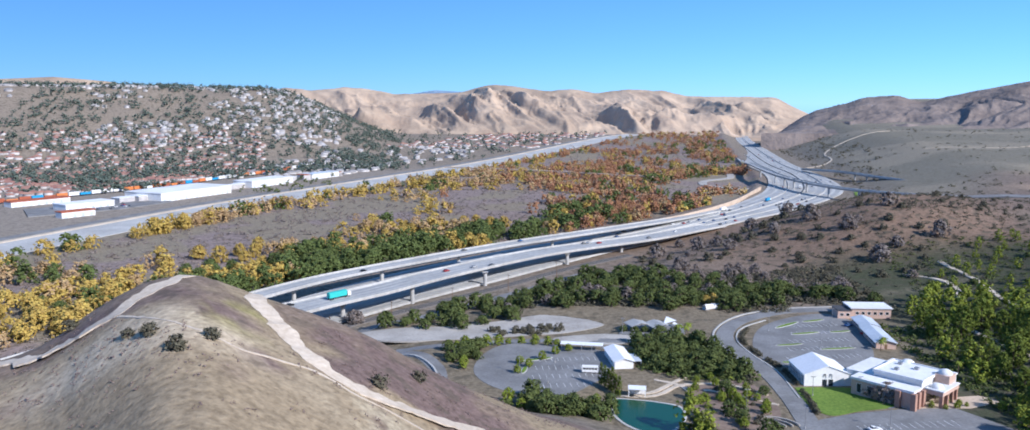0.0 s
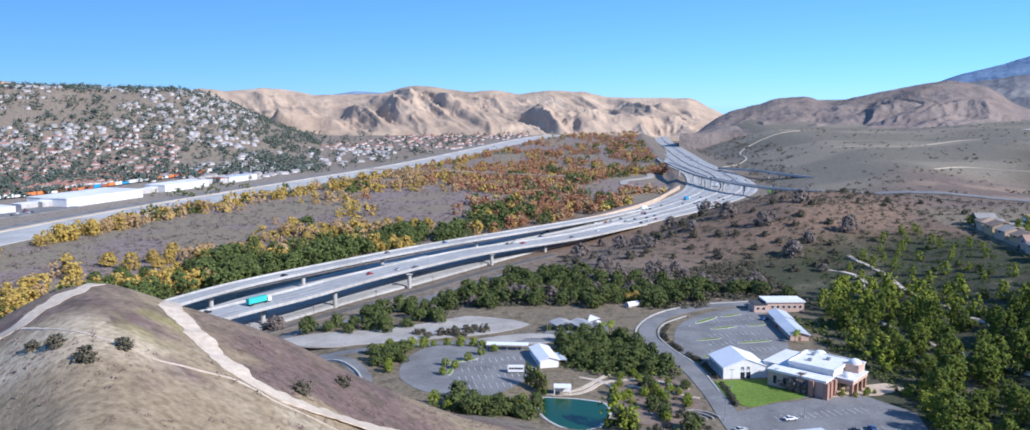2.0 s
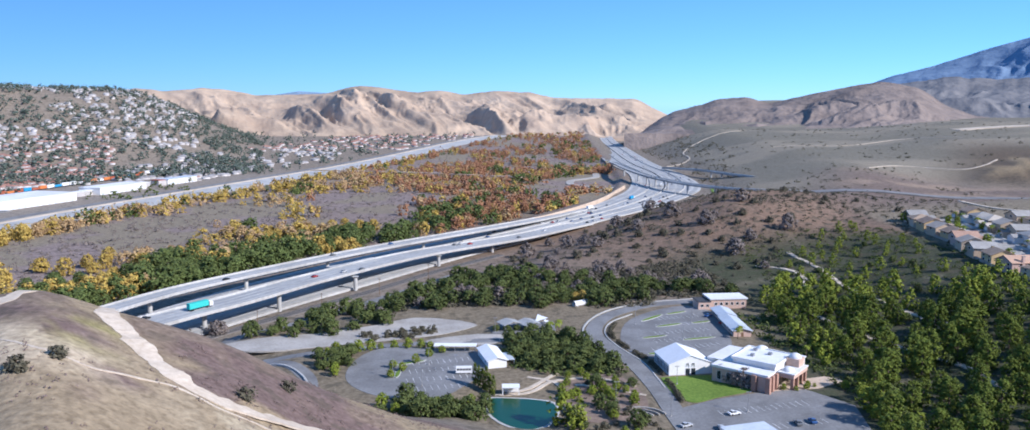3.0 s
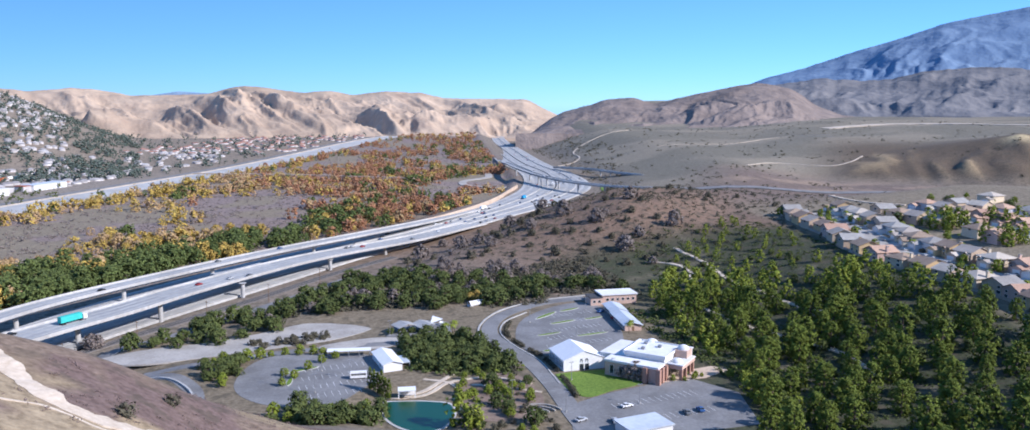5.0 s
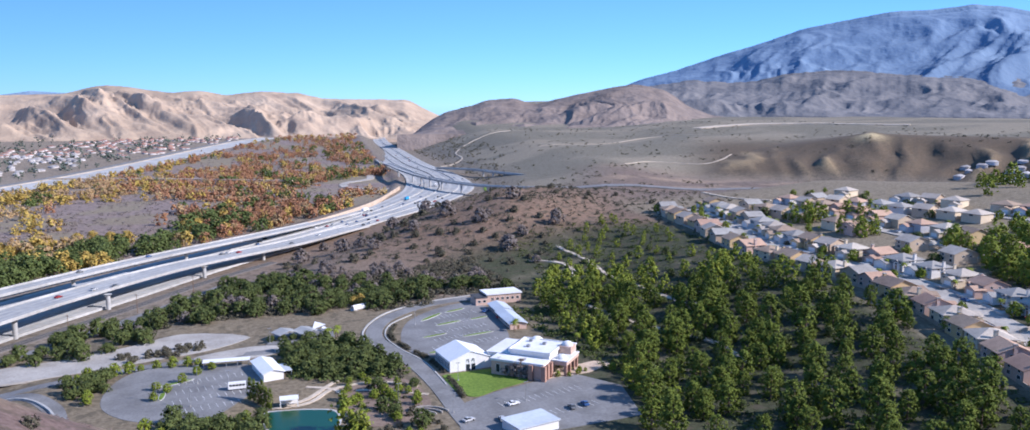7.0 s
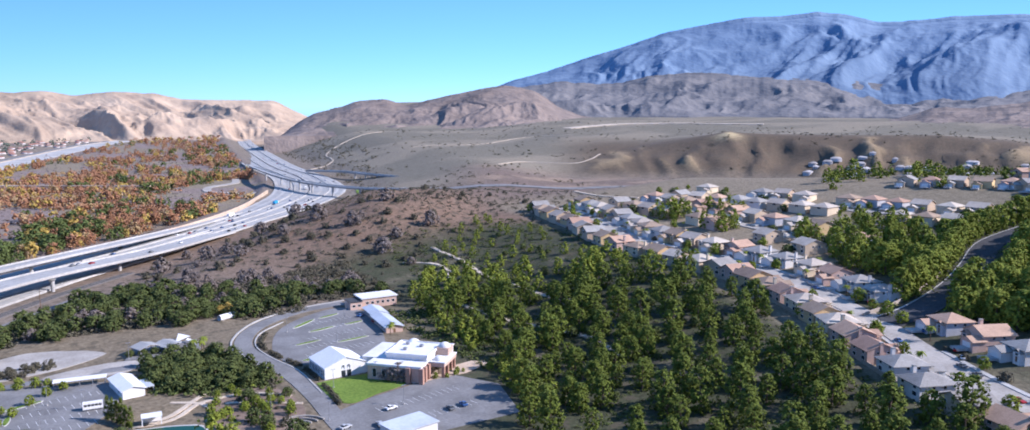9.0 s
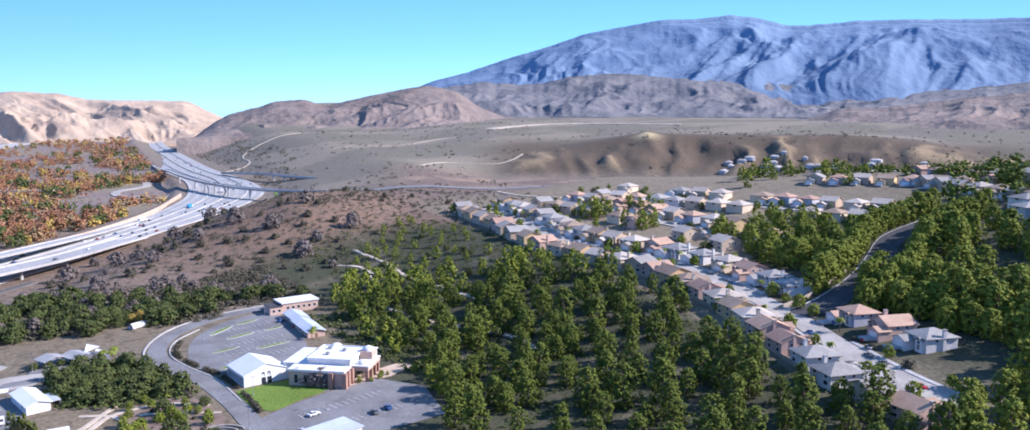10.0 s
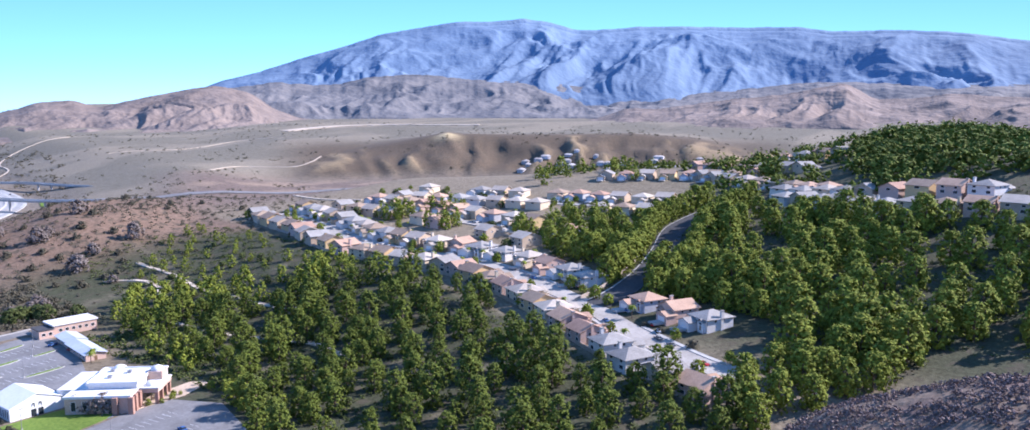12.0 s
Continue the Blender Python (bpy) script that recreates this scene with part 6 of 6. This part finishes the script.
for kind, poly, n in (("river", [(-210, 520), (-130, 600), (-40, 690), (20, 760), (-10, 800), (-90, 720), (-190, 610), (-240, 540)], 46), ("yellow", [(-190, 580), (-80, 700), (0, 800), (-60, 840), (-180, 720), (-260, 620)], 26), ("rusty", [(60, 800), (150, 900), (230, 1010), (160, 1040), (60, 920)], 24)):
    grove(kind, poly, n, 9, 0.8, 1.1, 200 + n)

# low brush: the flats, the brown hill, the plain and the bank
d = 430 * (2300 / 430) ** rng.uniform(0, 1, 6200)
az = np.radians(rng.uniform(-36, 12, 6200))
bx, by = d * np.sin(az), d * np.cos(az)
ok = (beside(bx, by, FREEWAY_LINE) < -75) & (beside(bx, by, LEVEE_LINE) > 42)
scatter("river_brush", list(zip(bx[ok], by[ok])), rng.uniform(0.6, 1.5, ok.sum()), LOW, grey_brush, "mauve-grey leafless brush on the river flats", 81)
bx, by = rng.normal(300, 130, 3400), rng.normal(630, 95, 3400)
ok = (beside(bx, by, FREEWAY_LINE) > 70) & (np.hypot(bx, by) > 478) & (bx < 470) & (by > 455)
scatter("hill_brush", list(zip(bx[ok], by[ok])), rng.uniform(0.25, 0.95, ok.sum()), LOW, dark_brush, "low dark brush over the brown hill", 82)
d = 780 * (2200 / 780) ** rng.uniform(0, 1, 3600)
az = np.radians(rng.uniform(17, 80, 3600))
bx, by = d * np.sin(az), d * np.cos(az)
ok = (beside(bx, by, FREEWAY_LINE) > 75) & (fbm(bx / 90, by / 90, 3, 77) > 0.47) & ~((bx > 430) & (by < 560) & (d < 900))
scatter("plain_brush", list(zip(bx[ok], by[ok])), rng.uniform(0.5, 1.5, ok.sum()), LOW, dark_brush, "scattered dark brush on the dry plain", 83)
bx, by = rng.uniform(150, 350, 4200), rng.uniform(60, 540, 4200)
edge_ = 252 + np.interp(by, [0, 136, 316, 522, 600], [-30, 4, 72, 104, 110])
ok = (bx < edge_ + 4) & (bx > edge_ - 118)
scatter("bank_cover", list(zip(bx[ok], by[ok])), rng.uniform(0.35, 1.0, ok.sum()), LOW, oak_leaf, "dark ground cover on the planted bank", 84, 0.7)
bx, by = rng.uniform(290, 540, 1500), rng.uniform(0, 230, 1500)
ok = (bx > 330 - (by - 60) * 0.4) & ~((bx < 372) & (by > 96))
scatter("bank_cover", list(zip(bx[ok], by[ok])), rng.uniform(0.35, 1.0, ok.sum()), LOW, oak_leaf, "dark ground cover under the pines", 85, 0.7)
d, az = rng.uniform(100, 185, 4000), np.radians(rng.uniform(64, 90, 4000))
bx, by = d * np.sin(az), d * np.cos(az)
ok = (d > 118 - (np.degrees(az) - 64) * 0.0) & (fbm(bx / 10, by / 10, 2, 90) > 0.36)
WEEDS = [crown(140 + k, 6, 0.9, 0.0, 0.8, "round", 0.3, 5) for k in range(3)]
scatter("dry_weeds", list(zip(bx[ok], by[ok])), rng.uniform(0.6, 1.3, ok.sum()), WEEDS, dead_grass, "mauve dry weeds on the slope", 86)
d, az = rng.uniform(95, 235, 4000), np.radians(rng.uniform(-36, 8, 4000))
bx, by = d * np.sin(az), d * np.cos(az)
ok = (fbm(bx / 14, by / 14, 3, 91) > 0.52) & (np.abs(beside(bx, by, smooth_line(PATH_RIDGE, 4))) > 3) & (np.abs(beside(bx, by, smooth_line(PATH_WEST, 4))) > 3)
scatter("dry_grass", list(zip(bx[ok], by[ok])), rng.uniform(0.3, 0.7, ok.sum()), WEEDS, dead_grass, "dry grass tufts on the ridge", 87)

PINE_FAR = [crown(150 + k, 64, 12.5, 0.5, 4.8, "pine", 1.2, 5) for k in range(4)]
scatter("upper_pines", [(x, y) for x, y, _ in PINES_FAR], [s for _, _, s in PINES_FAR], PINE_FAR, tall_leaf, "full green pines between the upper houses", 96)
bx, by = rng.uniform(-20, 205, 2600), rng.uniform(425, 520, 2600)
ok = (beside(bx, by, FREEWAY_LINE) > 88) & (np.hypot(bx, by) > 440) & (fbm(bx / 25, by / 25, 3, 66) > 0.42)
scatter("canyon_brush", list(zip(bx[ok], by[ok])), rng.uniform(0.5, 1.4, ok.sum()), LOW, dark_brush, "dark brush on the canyon floor", 97)
bx, by = rng.uniform(50, 100, 420), rng.uniform(312, 382, 420)
ok = np.array([inside(x, y, [(52, 332), (54, 374), (86, 378), (94, 352), (98, 318), (84, 314), (64, 320)]) for x, y in zip(bx, by)])
scatter("garden_brush", list(zip(bx[ok], by[ok])), rng.uniform(0.7, 1.5, ok.sum()), LOW, oak_leaf, "green undergrowth of the church garden", 98)
bx, by = rng.uniform(176, 200, 260), rng.uniform(270, 400, 260)
scatter("garden_brush", list(zip(bx, by)), rng.uniform(0.5, 1.3, 260), LOW, oak_leaf, "green undergrowth behind the church", 95)

# pines of the far right rise, and trees of the far estates
d, az = rng.uniform(640, 1150, 1200), np.radians(rng.uniform(64, 89, 1200))
bx, by = d * np.sin(az), d * np.cos(az)
ok = (mound(bx, by, 905, 170, 300, 140, 70) > 0.3) & (rng.uniform(0, 1, 1200) < 0.6)
scatter("far_pines", list(zip(bx[ok], by[ok])), rng.uniform(0.9, 1.5, ok.sum()), COARSE, pine_leaf, "dark green pines on the far rise", 88)
d, az = rng.uniform(780, 1250, 500), np.radians(rng.uniform(54, 70, 500))
bx, by = d * np.sin(az), d * np.cos(az)
scatter("estate_trees", list(zip(bx, by)), rng.uniform(0.5, 1.1, 500), COARSE, pine_leaf, "dark trees among far houses", 89)

# the town over the river
far_wall = surface("far_house_walls", (0.40, 0.38, 0.37), (0.60, 0.57, 0.55), scale=0.2, rough=0.9, bump=0, random_hue=0.25, island=True)
far_roof_red = surface("far_red_roofs", (0.31, 0.155, 0.115), (0.43, 0.24, 0.18), scale=0.2, rough=0.9, bump=0, random_hue=0.2, island=True)
far_roof_grey = surface("far_grey_roofs", (0.30, 0.28, 0.27), (0.48, 0.45, 0.43), scale=0.2, rough=0.9, bump=0, random_hue=0.3, island=True)
HOUSE_V = np.array([(-1, -1, -0.6), (1, -1, -0.6), (1, 1, -0.6), (-1, 1, -0.6), (-1, -1, 1), (1, -1, 1), (1, 1, 1), (-1, 1, 1)], float)
HOUSE_F = np.array([(0, 1, 5), (0, 5, 4), (1, 2, 6), (1, 6, 5), (2, 3, 7), (2, 7, 6), (3, 0, 4), (3, 4, 7)])
ROOF_V = np.array([(-1.1, -1.1, 0.95), (1.1, -1.1, 0.95), (1.1, 1.1, 0.95), (-1.1, 1.1, 0.95), (-0.6, 0, 1.7), (0.6, 0, 1.7)], float)
ROOF_F = np.array([(0, 1, 5), (0, 5, 4), (1, 2, 5), (2, 3, 4), (2, 4, 5), (3, 0, 4)])


def town(points, seed, roof, label):
    r = np.random.RandomState(seed)
    wv, wf, rv, rf = [], [], [], []
    for i, (x, y) in enumerate(points):
        a, s = r.choice([0.4, 0.4 + np.pi / 2]) + r.normal(0, 0.15), np.array((r.uniform(4.5, 8), r.uniform(4, 5.5), r.uniform(2.4, 3.6)))
        z = on_ground(x, y)
        for src, out in ((HOUSE_V, wv), (ROOF_V, rv)):
            v = src * s
            out.append(np.stack([v[:, 0] * math.cos(a) - v[:, 1] * math.sin(a) + x, v[:, 0] * math.sin(a) + v[:, 1] * math.cos(a) + y, v[:, 2] + z], 1))
        wf.append(HOUSE_F + 8 * i)
        rf.append(ROOF_F + 6 * i)
    ob = tagged(tri_mesh("far_houses", np.vstack(wv), np.vstack(wf), far_wall), label, "houses", kind="stuff")
    tri_mesh("far_roofs", np.vstack(rv), np.vstack(rf), roof, ob)


def polar(n, a0, a1, d0, d1):
    d_, a_ = d0 * (d1 / d0) ** rng.uniform(0, 1, n), np.radians(rng.uniform(a0, a1, n))
    return d_ * np.sin(a_), d_ * np.cos(a_)


tx, ty = polar(900, -36, -17, 1250, 1850)
ok = beside(tx, ty, LEVEE_LINE) < -290
town(list(zip(tx[ok], ty[ok])), 1, far_roof_red, "pale far houses with red roofs")
tx, ty = polar(1150, -37, -12, 1750, 2560)
ok = fbm(tx / 170, ty / 170, 3, 58) > 0.42
tx, ty = tx[ok], ty[ok]
town(list(zip(tx, ty)), 2, far_roof_grey, "pale houses scattered over the far hillside")
tx, ty = polar(340, -9, 9, 2000, 2700)
ok = (beside(tx, ty, LEVEE_LINE) < -60) & (beside(tx, ty, LEVEE_LINE) > -420)
town(list(zip(tx[ok], ty[ok])), 3, far_roof_red, "far red-roofed estate below the hills")
tx, ty = polar(280, -20, -3, 1400, 2100)
ok = (beside(tx, ty, LEVEE_LINE) < -110) & (beside(tx, ty, LEVEE_LINE) > -330)
town(list(zip(tx[ok], ty[ok])), 4, far_roof_grey, "far pale houses along the channel")
tx, ty = polar(170, 53, 66, 950, 1350)
town(list(zip(tx, ty)), 5, far_roof_grey, "far pale houses of the upper estate")
for n, a0, a1, d0, d1, lo, hi in ((5600, -37, -8, 1230, 2600, 0.7, 1.7), (700, -14, 10, 1500, 2800, 0.8, 1.7)):
    tx, ty = polar(n, a0, a1, d0, d1)
    fl2 = beside(tx, ty, LEVEE_LINE)
    ok = (fl2 < np.where(np.hypot(tx, ty) < 1500, -230, -70)) & (fbm(tx / 110, ty / 110, 3, 93) > 0.35)
    scatter("town_trees", list(zip(tx[ok], ty[ok])), rng.uniform(lo, hi, ok.sum()), TINY, far_leaf, "dark trees among the far houses", 94 + n)

# warehouses and shops by the railway
for x, y, w, l, h, turn, roof_, label in ((-440, 1075, 120, 62, 10, -66, white_roof, "large white flat-roofed warehouse"), (-375, 1225, 90, 34, 9, -66, white_roof, "long white warehouse by the railway"), (-500, 948, 58, 26, 7, -58, white_roof, "white shop building with a red band"),
                                  (-575, 985, 70, 16, 6, -58, rust, "long red-roofed shop row"), (-474, 880, 36, 13, 6, -55, rust, "low red-roofed shop building"), (-318, 1345, 70, 20, 8, -66, metal_roof, "long pale grey warehouse by the railway")):
    ob = thing("warehouse", pose(x, y, on_ground(x, y), 0, 0, -turn), label, "warehouse", "warehouses by the railway")
    boxes("wall", ob, white_wall, (-w / 2, w / 2, -l / 2, l / 2, -1, h))
    boxes("roof", ob, roof_, (-w / 2 - 0.5, w / 2 + 0.5, -l / 2 - 0.5, l / 2 + 0.5, h, h + 1))
    for i in range(int(w / 9)):
        boxes("loading_door", ob, metal_roof, (-w / 2 + 3 + 9 * i, -w / 2 + 6.5 + 9 * i, -l / 2 - 0.1, -l / 2 + 0.1, 0, 4))
paved("shop_car_park", [(-520, 870), (-455, 930), (-420, 1010), (-470, 1030), (-560, 930)][::-1], -13, -10.8, asphalt, "busy asphalt car park of the shops", "car park")
for i in range(36):
    x, y = rt.uniform(-525, -440), rt.uniform(890, 1010)
    if inside(x, y, [(-520, 872), (-455, 932), (-425, 1008), (-470, 1026), (-556, 930)]):
        set_car(x, y, -10.7, rt.choice((30, 120)))

# brush on the banks above the far freeway
tx, ty = polar(700, 16, 24, 1250, 2300)
fs2 = beside(tx, ty, FREEWAY_LINE)
ok = (fs2 > 62) & (fs2 < 190) & (fbm(tx / 70, ty / 70, 3, 98) > 0.45)
scatter("bank_brush", list(zip(tx[ok], ty[ok])), rng.uniform(0.5, 1.1, ok.sum()), TINY, dark_brush, "dark brush on the freeway's far bank", 99, 0.6)
tx, ty = polar(500, -30, -12, 1150, 1600)
fl2 = beside(tx, ty, LEVEE_LINE)
ok = (fl2 < -32) & (fl2 > -150) & (rng.uniform(0, 1, 500) < 0.6)
scatter("street_trees", list(zip(tx[ok], ty[ok])), rng.uniform(0.5, 1.1, ok.sum()), TINY, oak_leaf, "street trees among shops and warehouses", 100)
for i in range(16):
    a = i / 15
    x, y = -470 + 190 * a + rt.uniform(-10, 10), 985 + 420 * a + rt.uniform(-12, 12)
    ob = thing("shop_building", pose(x - 25, y - 20, on_ground(x - 25, y - 20), 0, 0, 62 + rt.uniform(-3, 3)), "low pale commercial building by the channel", "building", "commercial buildings")
    w, l, h = rt.uniform(18, 34), rt.uniform(10, 18), rt.uniform(5, 8)
    boxes("wall", ob, far_wall, (-w / 2, w / 2, -l / 2, l / 2, -1, h))
    boxes("roof", ob, white_roof if i % 3 else rust, (-w / 2 - 0.4, w / 2 + 0.4, -l / 2 - 0.4, l / 2 + 0.4, h, h + 0.7))

d, az = rng.uniform(560, 900, 420), np.radians(rng.uniform(75, 90, 420))
bx, by = d * np.sin(az), d * np.cos(az)
scatter("far_pines", list(zip(bx, by)), rng.uniform(0.9, 1.5, 420), COARSE, pine_leaf, "dark green pines behind the upper houses", 92)
paved("verge", [(418, 985), (432, 1040), (446, 1075), (462, 1060), (448, 1000), (432, 972)][::-1], -7, -4.9, grass, "small green grass verge between ramps", "verge")
